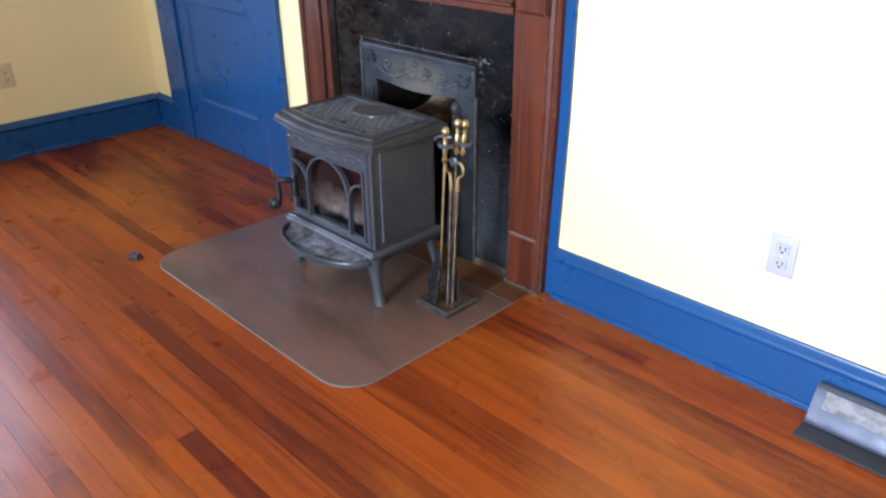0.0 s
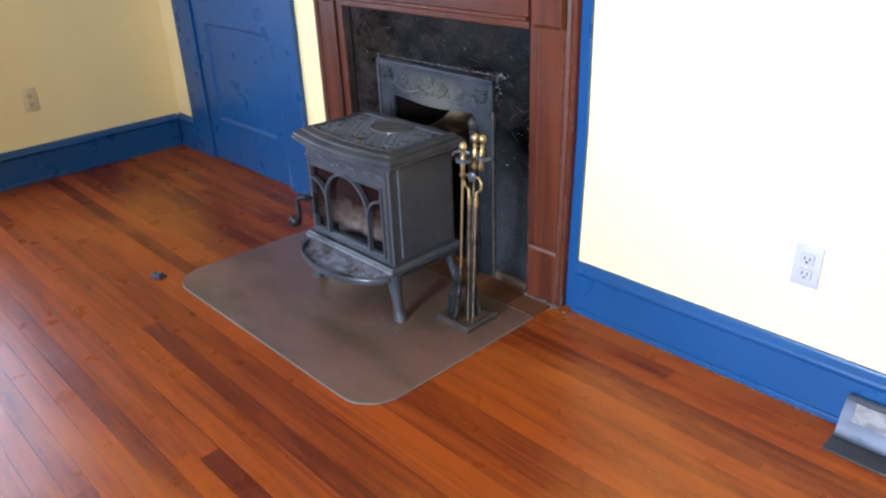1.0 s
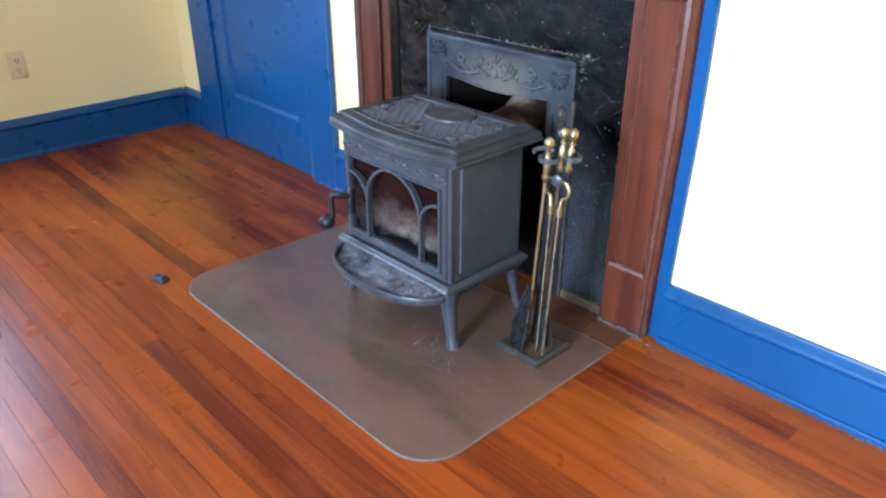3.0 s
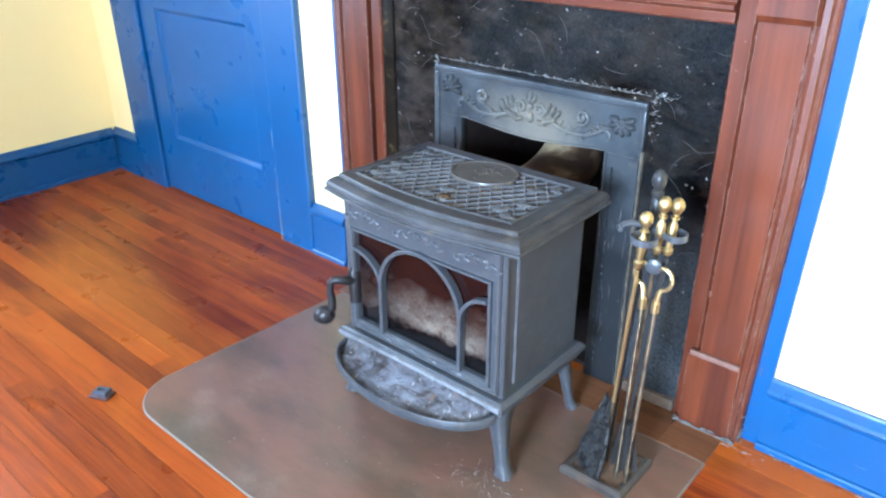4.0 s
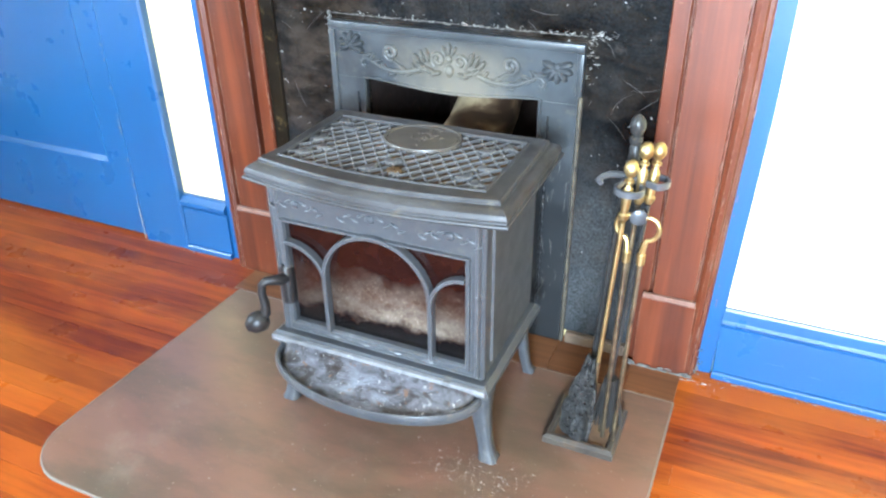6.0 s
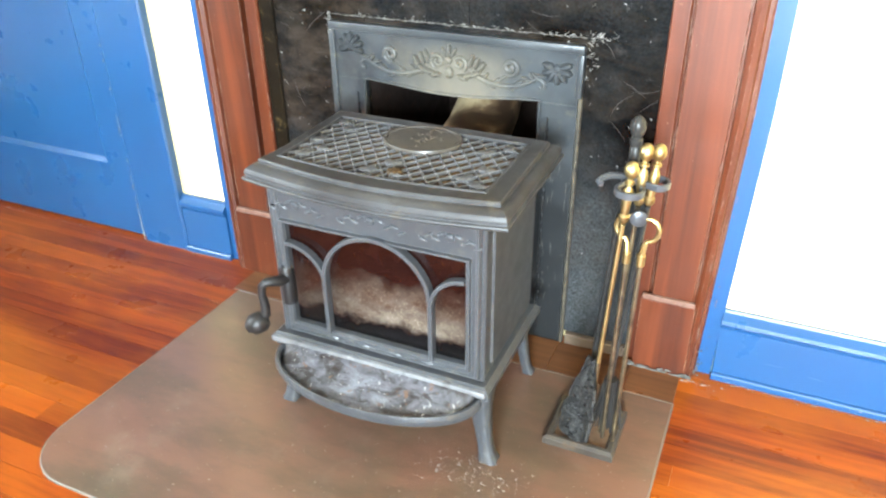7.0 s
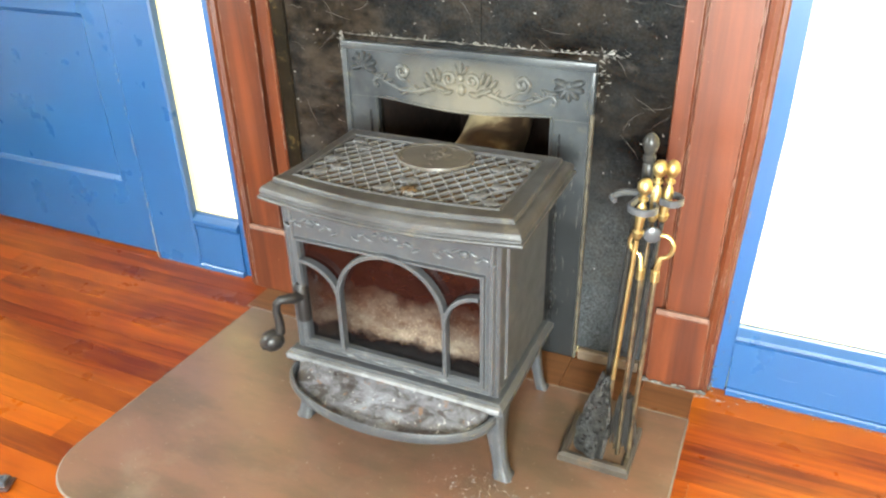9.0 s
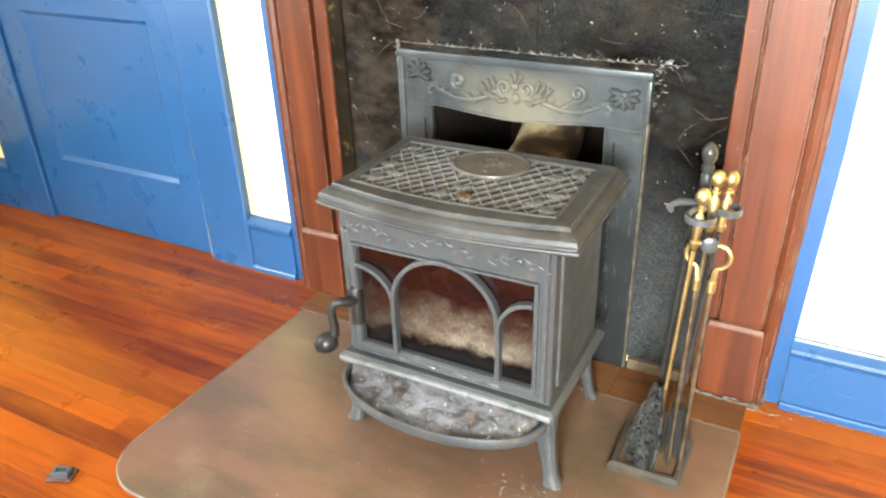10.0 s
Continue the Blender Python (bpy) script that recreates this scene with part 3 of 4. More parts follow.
for s in (1, -1):
    pil = [(-1.283, 2.097), (-1.283, 2.070), (-1.280, 2.066), (-1.250, 2.066), (-1.247, 2.070), (-1.247, 2.078), (-1.241, 2.078), (-1.241, 2.058), (-1.239, 2.056),
           (-1.148, 2.056), (-1.146, 2.060), (-1.142, 2.060), (-1.139, 2.052), (-1.130, 2.047), (-1.120, 2.050), (-1.116, 2.057), (-1.110, 2.057), (-1.106, 2.062), (-1.106, 2.097)]
    # the outer edge by the wall is scribed to lean in towards the floor
    rows = [[(x - (lean * min(1, max(0, (x + 1.20) / 0.09)) if s > 0 else 0), y, z) for x, y in mir(pil, s)] for z, lean in ((0.0, LEAN), (0.62, 0.0), (1.22, 0.0))]
    part("pilaster", loft(B(), rows), MANTEL, mantel, smooth=20)
    x0, x1 = sorted((MX + s * (-1.262 - MX), MX + s * ((-1.145 if s > 0 else -1.138) - MX)))
    bm = B()
    loft(bm, [[(x0, 2.0465, 0), (x1, 2.0465, 0), (x1, 2.059, 0), (x0, 2.059, 0)], [(x0, 2.0465, 0.188), (x1, 2.0465, 0.188), (x1, 2.059, 0.188), (x0, 2.059, 0.188)],
              [(x0 + 0.002, 2.0545, 0.199), (x1 - 0.002, 2.0545, 0.199), (x1 - 0.002, 2.059, 0.199), (x0 + 0.002, 2.059, 0.199)]])
    p = part("plinth_block", bm, MANTEL, mantel, smooth=0)
    part("worn_ledge", box(B(), x0 + 0.003, x1 - 0.003, 2.0475, 2.0558, 0.1885, 0.2005, 0.001), LEDGE, p, "rubbed pale ledge", 0)
    x0, x1 = sorted((MX + s * (-1.232 - MX), MX + s * (-1.132 - MX)))
    part("corbel", prism(B(), [(2.058, 0.920), (2.024, 0.922), (2.016, 0.934), (2.014, 1.13), (1.99, 1.17), (1.97, 1.22), (2.058, 1.22)], "x", x0, x1), MANTEL, mantel, smooth=20)
bm = B()
rw = random.Random(8)
for s in (1, -1):
    for x, y in ((-1.2825, 2.067), (-1.2405, 2.057), (-1.147, 2.0575), (-1.131, 2.0475), (-1.1065, 2.060)):
        for i in range(26):
            z, h = rw.uniform(0.01, 0.92), 0.001 + 0.010 * rw.random() ** 3
            blob(bm, (MX + s * (x - MX), y, z), rw.uniform(0.0006, 0.0018), 0.0010, h, rw.uniform(-8, 8), 5, 3)
part("edge_wear", bm, LEDGE, mantel, "pale rubbed spots along the mouldings", 0, "stuff")
rail = [(2.097, 0.905), (2.066, 0.905), (2.063, 0.909), (2.063, 0.925), (2.059, 0.929), (2.050, 0.933), (2.050, 0.941), (2.060, 0.945), (2.060, 1.22), (2.097, 1.22)]
part("frieze", prism(B(), rail, "x", -2.2225, -1.2865), MANTELH, mantel, smooth=20)
part("shelf", box(B(), -2.48, -1.04, 1.93, 2.097, 1.221, 1.255, 0.008, 2), MANTELH, mantel)

slate = thing("slate_facing", (MX, YN, 0), "scratched black slate panels round the fireplace opening", "fireplace facing")
for x0, x1, z0, z1 in ((-2.226, -1.6925, 0.7368, 0.9045), (-1.6915, -1.284, 0.7368, 0.9045), (-2.226, -1.946, 0.03, 0.7365), (-1.528, -1.284, 0.03, 0.7365), (-1.944, -1.530, 0.60, 0.7365)):
    part("slate_panel", box(B(), x0, x1, 2.078, 2.0945, z0, z1, 0.0004), SLATE, slate)
for x0, x1 in ((-2.224, -2.184),):
    part("dark_fillet", box(B(), x0, x1, 2.070, 2.0782, 0.03, 0.903, 0.002), FILLET, slate, "dark stained wooden fillet")
part("footing_strip", box(B(), -1.433, -1.286, 2.064, 2.094, 0.0, 0.029, 0.003), FOOT, slate, "pale stained strip at the foot of the slate")
part("footing_strip", box(B(), -2.224, -2.042, 2.064, 2.094, 0.0, 0.029, 0.003), FOOT, slate, "pale stained strip at the foot of the slate")

bm = B()
rs = random.Random(12)
for i in range(34):
    if i < 22:
        x, z = rs.uniform(-2.18, -1.30), rs.uniform(0.755, 0.895)
    else:
        x, z = rs.choice((rs.uniform(-2.18, -2.06), rs.uniform(-1.42, -1.30))), rs.uniform(0.3, 0.75)
    a, ln, c = rs.uniform(-0.9, 0.9) + (1.57 if rs.random() < 0.25 else 0), rs.uniform(0.012, 0.085), rs.uniform(-0.7, 0.7)
    pts = [(min(-1.287, max(-2.190, x + ln * u * math.cos(a + c * u))), 2.0779, min(0.902, z + ln * u * math.sin(a + c * u))) for u in (0, 0.25, 0.5, 0.75, 1)]
    tube(bm, pts, [0.0001, 0.00032, 0.00042, 0.0003, 0.0001], 4)
part("scratches", bm, ASHDARK, slate, "fine pale scratches in the slate", 0, "stuff")

# firebox behind
bm = B()
for b in ((-2.06, -1.962, 2.246, 2.62, 0, 1.0), (-1.512, -1.41, 2.246, 2.62, 0, 1.0), (-1.962, -1.512, 2.55, 2.62, 0, 1.0), (-1.962, -1.512, 2.096, 2.55, -0.01, 0.012), (-2.06, -1.41, 2.246, 2.62, 1.0, 1.05),
          (-1.9645, -1.947, 2.0955, 2.56, 0.0125, 0.95), (-1.527, -1.5105, 2.0955, 2.56, 0.0125, 0.95), (-1.9465, -1.5275, 2.0955, 2.245, 0.62, 0.6395)):
    box(bm, *b)
solo("firebox", bm, SOOT, "sooty brick firebox behind the cast iron surround", "firebox", "structure", 0)

# cast iron surround with relief
sur = thing("fireplace_surround", (-1.737, 2.078, 0), "blue-grey cast iron fireplace surround with scrolled relief", "fireplace surround")
SL, SR, ST, OL, OR, OT = -2.023, -1.446, 0.722, -1.944, -1.530, 0.602
SM = 0.733
bm = B()
yf = 2.066
box(bm, SL, OL, yf, 2.0775, 0.0, OT)
n = 24
top = [(SL, ST), (SL, OT)] + [(OL + (OR - OL) * i / n, OT - 0.014 * math.sin(math.pi * i / n) ** 1.5) for i in range(n + 1)] + [(SR, OT), (SR, ST)]
prism(bm, top, "y", yf, 2.0775)
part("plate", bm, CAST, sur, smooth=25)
part("side_plate", box(B(), OR, SR, yf, 2.0775, 0.0, OT - 0.0005), CAST, sur, "side of the surround, darker lower down, with dusty streaks", 0)
bm = B()
for b in ((SL - 0.008, SR + 0.008, ST - 0.012, ST + 0.006), (SL - 0.008, SL + 0.006, 0, ST - 0.012), (SR - 0.006, SR + 0.008, 0.62, ST - 0.012)):
    box(bm, b[0], b[1], yf - 0.006, 2.0777, b[2], b[3], 0.003, 2)
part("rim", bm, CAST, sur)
part("edge_strip", box(B(), SR + 0.001, SR + 0.009, yf - 0.001, 2.0777, 0.0, 0.6195, 0.002), EDGEPLASTER, sur, "stained plaster strip along the iron edge")
for x in (OL - 0.022, OR + 0.022):
    bm = tube(B(), [(x, yf - 0.0004, 0.02), (x, yf - 0.0004, 0.57)], 0.0022, 6)
    for j in range(26):
        blob(bm, (x, yf, 0.03 + j * 0.0205), 0.004, 0.0035, 0.009)
    part("beading", bm, DARKCAST, sur, kind="stuff")
bm = B()
rj = random.Random(31)
for i in range(46):
    x, z, ln = rj.uniform(OR + 0.006, SR - 0.004), rj.uniform(0.05, 0.52), rj.uniform(0.004, 0.035)
    tube(bm, [(x, yf - 0.0002, z), (x + rj.uniform(-0.002, 0.002), yf - 0.0003, z + ln / 2), (x + rj.uniform(-0.003, 0.003), yf - 0.0002, z + ln)], [0.0002, 0.0004 + 0.0006 * rj.random(), 0.0002], 4)
part("dusty_drips", bm, DUSTY2, sur, "pale dusty drips on the dark iron", 0, "stuff")
n = 24
edge = [(OL - 0.004, yf - 0.0005, 0.02), (OL - 0.004, yf - 0.0005, OT + 0.003)] + [(OL + (OR - OL) * i / n, yf - 0.0005, OT + 0.004 - 0.014 * math.sin(math.pi * i / n) ** 1.5) for i in range(1, n)] + [(OR + 0.004, yf - 0.0005, OT + 0.003), (OR + 0.004, yf - 0.0005, 0.02)]
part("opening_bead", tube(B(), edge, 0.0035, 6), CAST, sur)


def leaf_corner(cx, cz, s):
    bm = B()
    for i in range(7):
        a = radians(s * (-20 + i * 36))
        blob(bm, (cx + 0.018 * math.cos(a), yf, cz + 0.018 * math.sin(a)), 0.017, 0.011, 0.0085, -math.degrees(a))
    blob(bm, (cx, yf - 0.001, cz), 0.010, 0.007, 0.010)
    return bm


part("leaf_ornament", leaf_corner(SL + 0.047, ST - 0.047, 1), CASTMID, sur)
part("leaf_ornament", leaf_corner(SR - 0.047, ST - 0.047, -1), CASTMID, sur)
CX = (SL + SR) / 2
for s in (1, -1):
    stem = [(0.205, 0.652), (0.198, 0.650), (0.187, 0.643), (0.172, 0.636), (0.157, 0.630), (0.140, 0.627), (0.118, 0.627), (0.095, 0.630), (0.072, 0.637), (0.054, 0.645)]
    part("vine", tube(B(), [(CX + s * u, yf - 0.0005, z) for u, z in stem], [0.003, 0.0045, 0.005, 0.005, 0.0055, 0.006, 0.006, 0.0065, 0.007, 0.007], 8), CASTRELIEF, sur)
    part("tendril", tube(B(), [(CX + s * u, yf - 0.0005, z) for u, z in ((0.198, 0.650), (0.209, 0.649), (0.216, 0.641), (0.215, 0.632), (0.209, 0.630), (0.206, 0.635))], [0.005, 0.0055, 0.005, 0.0045, 0.004, 0.0035], 8), CASTRELIEF, sur)
    for u, z, a in ((0.198, 0.656, 35), (0.189, 0.653, 60), (0.177, 0.647, 15), (0.206, 0.657, 5)):
        part("leaf", blob(B(), (CX + s * u, yf, z), 0.013, 0.007, 0.0042, s * a), CASTRELIEF, sur)
    part("scroll", tube(B(), spiral(CX + s * 0.141, 0.668, yf - 0.0005, 0.019, 0.003, 250 if s > 0 else -70, 1.45 * s), [0.0045 + 0.0002 * i for i in range(19)], 8), CASTRELIEF, sur)
    part("tendril", tube(B(), [(CX + s * 0.108, yf - 0.0004, 0.629), (CX + s * 0.120, yf - 0.0004, 0.640), (CX + s * 0.134, yf - 0.0004, 0.651)], [0.005, 0.004, 0.003], 6), CASTRELIEF, sur)
    for u, z, a in ((0.110, 0.636, 40), (0.098, 0.624, -25), (0.085, 0.642, 55), (0.140, 0.620, -10), (0.160, 0.638, 30)):
        part("leaf", blob(B(), (CX + s * u, yf, z), 0.012, 0.007, 0.0045, -s * a), CASTRELIEF, sur)
    part("scroll", tube(B(), spiral(CX + s * 0.026, 0.664, yf - 0.001, 0.017, 0.003, 300 if s > 0 else -120, 1.4 * s), 0.0052, 8), CASTRELIEF, sur)
    for u, z, ln, a in ((0.052, 0.672, 0.017, 74), (0.064, 0.668, 0.016, 68), (0.077, 0.662, 0.014, 55), (0.048, 0.640, 0.016, 20), (0.032, 0.634, 0.015, -15), (0.064, 0.645, 0.014, 35)):
        part("leaf", blob(B(), (CX + s * u, yf - 0.0005, z), ln, 0.010, 0.0066, -s * a), CASTRELIEF, sur)
    part("leaf", blob(B(), (CX + s * 0.011, yf, 0.686), 0.013, 0.008, 0.0055, -s * 62), CASTRELIEF, sur)
part("leaf", blob(B(), (CX, yf, 0.690), 0.0062, 0.009, 0.015), CASTRELIEF, sur)
part("leaf", blob(B(), (CX, yf, 0.668), 0.009, 0.008, 0.009), CASTRELIEF, sur)
part("leaf", blob(B(), (CX, yf, 0.642), 0.012, 0.009, 0.014), CASTRELIEF, sur)
# crumbs of old plaster along the joint of iron and slate
bm = B()
for i in range(330):
    u = rnd.random()
    if u < 0.5:
        x, z = SL + (SR + 0.06 - SL) * rnd.random() ** 0.8, SM + 0.007 + abs(rnd.gauss(0, 0.004))
    elif u < 0.64:
        x, z = SR + 0.010 + abs(rnd.gauss(0, 0.012)), SM - abs(rnd.gauss(0, 0.05))
    elif u < 0.76:
        x, z = SR + rnd.uniform(0.01, 0.07), SM + rnd.gauss(0.012, 0.006)
    else:
        x, z = SL - 0.010 - abs(rnd.gauss(0, 0.005)), SM + 0.012 - abs(rnd.gauss(0, 0.05))
    r = 0.0004 + 0.0013 * rnd.random() ** 3
    blob(bm, (x, 2.0776, z), r * rnd.uniform(1, 6), 0.0010, r * 0.6, rnd.uniform(-50, 50), 5, 2)
part("plaster_crumbs", bm, ASH, sur, "white crumbs of old plaster", kind="stuff")
# ragged smear of plaster along the top rim
bm = B()
rz = random.Random(21)
pts, rad = [], []
for i in range(90):
    pts.append((SL - 0.006 + (SR - SL + 0.014) * i / 89, 2.0772, SM + 0.0075 + rz.gauss(0, 0.0007)))
    rad.append(0.0004 + 0.0017 * rz.random() ** 2)
tube(bm, pts, rad, 5)
pts = [(SL - 0.009 - 0.012 * (1 - abs(2 * i / 11 - 1)) * rz.random(), 2.0772, SM + 0.004 - 0.0075 * i) for i in range(12)]
tube(bm, pts, [0.0006 + 0.004 * rz.random() ** 2 for i in range(12)], 5)
part("plaster_smear", bm, DUSTY2, sur, "ragged grey smear of old plaster", 60)

# ---- the stove ----
SX = -1.700
stove = thing("wood_stove", (SX, 1.78, 0), "small grey cast iron wood stove with an arched glass door", "wood stove")
NF, NS = 14, 4


TX, GZ = SX + 0.010, 0.0285


def top_ring(inset, z, bow=0.032, fore=0.0):
    hf, hb, yf0, yb = 0.262 - inset, 0.257 - inset, 1.602 + inset + fore, 1.938 - inset
    z += GZ
    ring = [(TX - hf + 2 * hf * i / NF, yf0 - bow * math.sin(math.pi * i / NF), z) for i in range(NF)]
    ring += [(TX + hf + (hb - hf) * i / NS, yf0 + (yb - yf0) * i / NS, z) for i in range(NS)]
    ring += [(TX + hb - 2 * hb * i / NF, yb, z) for i in range(NF)]
    ring += [(TX - hb + (hb - hf) * -i / NS, yb + (yf0 - yb) * i / NS, z) for i in range(NS)]
    return ring


GX0, GX1, GY0, GY1 = TX - 0.208, TX + 0.197, 1.661, 1.882


def grate_ring(off, z, bow=0.018):
    z += GZ
    x0, x1, y0, y1 = GX0 - off, GX1 + off, GY0 - off, GY1 + off
    ring = [(x0 + (x1 - x0) * i / NF, y0 - bow * math.sin(math.pi * i / NF), z) for i in range(NF)]
    ring += [(x1, y0 + (y1 - y0) * i / NS, z) for i in range(NS)]
    ring += [(x1 + (x0 - x1) * i / NF, y1, z) for i in range(NF)]
    ring += [(x0, y1 + (y0 - y1) * i / NS, z) for i in range(NS)]
    return ring


rings = [top_ring(0.02, 0.510), top_ring(0.004, 0.512), top_ring(0.001, 0.5145), top_ring(0.0, 0.5175), top_ring(0.001, 0.5205), top_ring(0.005, 0.5215), top_ring(0.0055, 0.524), top_ring(0.0040, 0.527), top_ring(0.0045, 0.5315),
         top_ring(0.0070, 0.5365), top_ring(0.0115, 0.5405, 0.032, 0.001), top_ring(0.0175, 0.5435, 0.031, 0.002), top_ring(0.0215, 0.5440, 0.030, 0.002), top_ring(0.0232, 0.5438, 0.030, 0.002), top_ring(0.0236, 0.5490, 0.030, 0.002), top_ring(0.0250, 0.5516, 0.030, 0.002),
         top_ring(0.0275, 0.5522, 0.030, 0.002), top_ring(0.0300, 0.5512, 0.029, 0.002), grate_ring(0.0115, 0.5508), grate_ring(0.009, 0.5505), grate_ring(0.008, 0.5495), grate_ring(0.006, 0.5495),
         grate_ring(0.005, 0.5518), grate_ring(0.002, 0.5522), grate_ring(0.0, 0.549), grate_ring(0.0, 0.524)]
topp = part("top_plate", loft(B(), rings, True, False), STOVETOP, stove, smooth=24)
part("grate_bed", loft(B(), [grate_ring(0.0005, 0.5432), grate_ring(0.0005, 0.524)]), GRATEBED, topp, "rust-brown bed under the lattice")

# diamond lattice
OX, OY, RX, RY = SX + 0.010, 1.836, 0.080, 0.068
px, py, bw = 0.0285, 0.039, 0.0017


def inside(x, y):
    if not (GX0 <= x <= GX1 and y <= GY1):
        return False
    if y < GY0 - 0.018 * math.sin(math.pi * max(0, min(1, (x - GX0) / (GX1 - GX0)))):
        return False
    return ((x - OX) / RX) ** 2 + ((y - OY) / RY) ** 2 > 1.0


bm = B()
L = math.hypot(px, py)
for s in (1, -1):
    d = Vector((px / L * s, py / L))
    nrm = Vector((-d.y, d.x))
    for kk in range(-14, 26):
        p0 = Vector((GX0 + kk * px, GY0 - 0.02))
        run, m = None, 140
        for i in range(m + 1):
            q = p0 + d * (i * 0.34 / m)
            ok = inside(q.x, q.y) and i < m
            if ok and run is None:
                run = q
            if not ok and run is not None:
                e = p0 + d * ((i - 1) * 0.34 / m)
                if (e - run).length > 0.006:
                    zt = GZ + (0.5495 if s > 0 else 0.5488)
                    c = [run + nrm * bw, run - nrm * bw, e - nrm * bw, e + nrm * bw]
                    t = [run + nrm * bw * 0.62, run - nrm * bw * 0.62, e - nrm * bw * 0.62, e + nrm * bw * 0.62]
                    loft(bm, [[(*v, GZ + 0.5425) for v in c], [(*v, zt - 0.003) for v in c], [(*v, zt) for v in t]])
                run = None
part("lattice", bm, LATTICE, topp, smooth=0)
# flat cast leaves that fill some of the diamonds
bm = B()
for x, y, a in ((GX0 + 0.030, GY0 + 0.030, 40), (GX0 + 0.052, GY0 + 0.062, -30), (GX0 + 0.022, GY0 + 0.105, 70), (GX0 + 0.050, GY1 - 0.052, 20), (GX0 + 0.020, GY1 - 0.022, -35),
                (TX - 0.028, GY0 + 0.012, 60), (TX + 0.022, GY0 + 0.010, -55), (TX - 0.002, GY0 + 0.052, 5),
                (GX1 - 0.020, GY0 + 0.018, -30), (GX1 - 0.050, GY0 + 0.040, 50), (GX1 - 0.030, GY0 + 0.085, -20), (GX1 - 0.055, GY1 - 0.060, 35), (GX1 - 0.022, GY1 - 0.030, -60)):
    m = pose(x, y, GZ + 0.5445, 0, 0, a)
    for sgn in (-1, 0, 1):
        q = m @ pose(0.004 * sgn, 0, 0, 0, 0, 38 * sgn)
        leaf2 = [(0.017 * math.cos(j * math.pi / 5), 0.0062 * math.sin(j * math.pi / 5) * (1.1 - 0.35 * math.cos(j * math.pi / 5))) for j in range(10)]
        loft(bm, [[q @ Vector((u * f, v * f, h + 0.0002 * sgn)) for u, v in leaf2] for f, h in ((1, 0), (1, 0.0050), (0.75, 0.0066))])
part("cast_leaves", bm, LATTICE, topp, kind="stuff")


def ellipse(rx, ry, z, n=40):
    return [(OX + rx * math.cos(2 * math.pi * i / n), OY + ry * math.sin(2 * math.pi * i / n), z + GZ) for i in range(n)]


med = part("medallion", loft(B(), [ellipse(RX, RY, 0.5268), ellipse(RX, RY, 0.550), ellipse(RX * 0.985, RY * 0.985, 0.5525), ellipse(RX * 0.94, RY * 0.94, 0.5528), ellipse(RX * 0.915, RY * 0.915, 0.5522), ellipse(RX * 0.91, RY * 0.91, 0.548),
                                  ellipse(RX * 0.885, RY * 0.885, 0.548), ellipse(RX * 0.88, RY * 0.88, 0.5512), ellipse(RX * 0.5, RY * 0.5, 0.5516)]),
           MEDAL, topp, "oval brown cast medallion with worn low relief")
bm = B()
for i in range(26):
    a, r = rnd.uniform(0, 6.28), rnd.uniform(0, 0.72)
    m = pose(OX + RX * r * math.cos(a), OY + RY * r * math.sin(a), GZ + 0.5512, 0, 0, rnd.uniform(0, 180))
    w = rnd.uniform(0.004, 0.011)
    loft(bm, [[m @ Vector((w * k * math.cos(j * 1.047), w * 0.5 * k * math.sin(j * 1.047), h)) for j in range(6)] for k, h in ((1, 0), (0.75, 0.0011), (0.3, 0.0016))])
part("relief", bm, MEDAL, med, kind="stuff")

bm = B()
for i in range(6):
    a = radians(60 * i)
    m = pose(TX + 0.020 + 0.008 * math.cos(a), 1.676 + 0.007 * math.sin(a), GZ + 0.5495, 0, 0, 60 * i)
    loft(bm, [[m @ Vector((0.008 * q * math.cos(j * 1.047), 0.005 * q * math.sin(j * 1.047), h)) for j in range(6)] for q, h in ((1, -0.006), (1, 0.001), (0.6, 0.004))])
part("flower_boss", bm, GRATEBED, topp, "small rusted cast flower")

# body
bm = B()
box(bm, SX - 0.222, SX + 0.222, 1.640, 1.912, 0.196, 0.5405, 0.004)
box(bm, SX - 0.18, SX + 0.18, 1.913, 1.955, 0.24, 0.505, 0.006)
part("body", bm, STOVE, stove)
for s in (-1, 1):
    xx = SX + s * 0.2225
    bm = loft(B(), [[(xx, y, z) for y, z in r] if i == 0 else [(xx + s * h, y, z) for y, z in r] for i, (h, r) in enumerate(
        ((0, [(1.668, 0.215), (1.900, 0.215), (1.900, 0.527), (1.668, 0.527)]), (0.004, [(1.671, 0.218), (1.897, 0.218), (1.897, 0.524), (1.671, 0.524)])))])
    part("side_panel", bm, STOVE, stove, smooth=0)
    bm = B()
    for dx, r in ((0.2165, 0.0085), (0.2005, 0.006)):
        lathe(bm, [(r, 0.197), (r, 0.5390)], pose(SX + s * dx, 1.638, 0), 10)
    part("corner_moulding", bm, STOVE, stove)
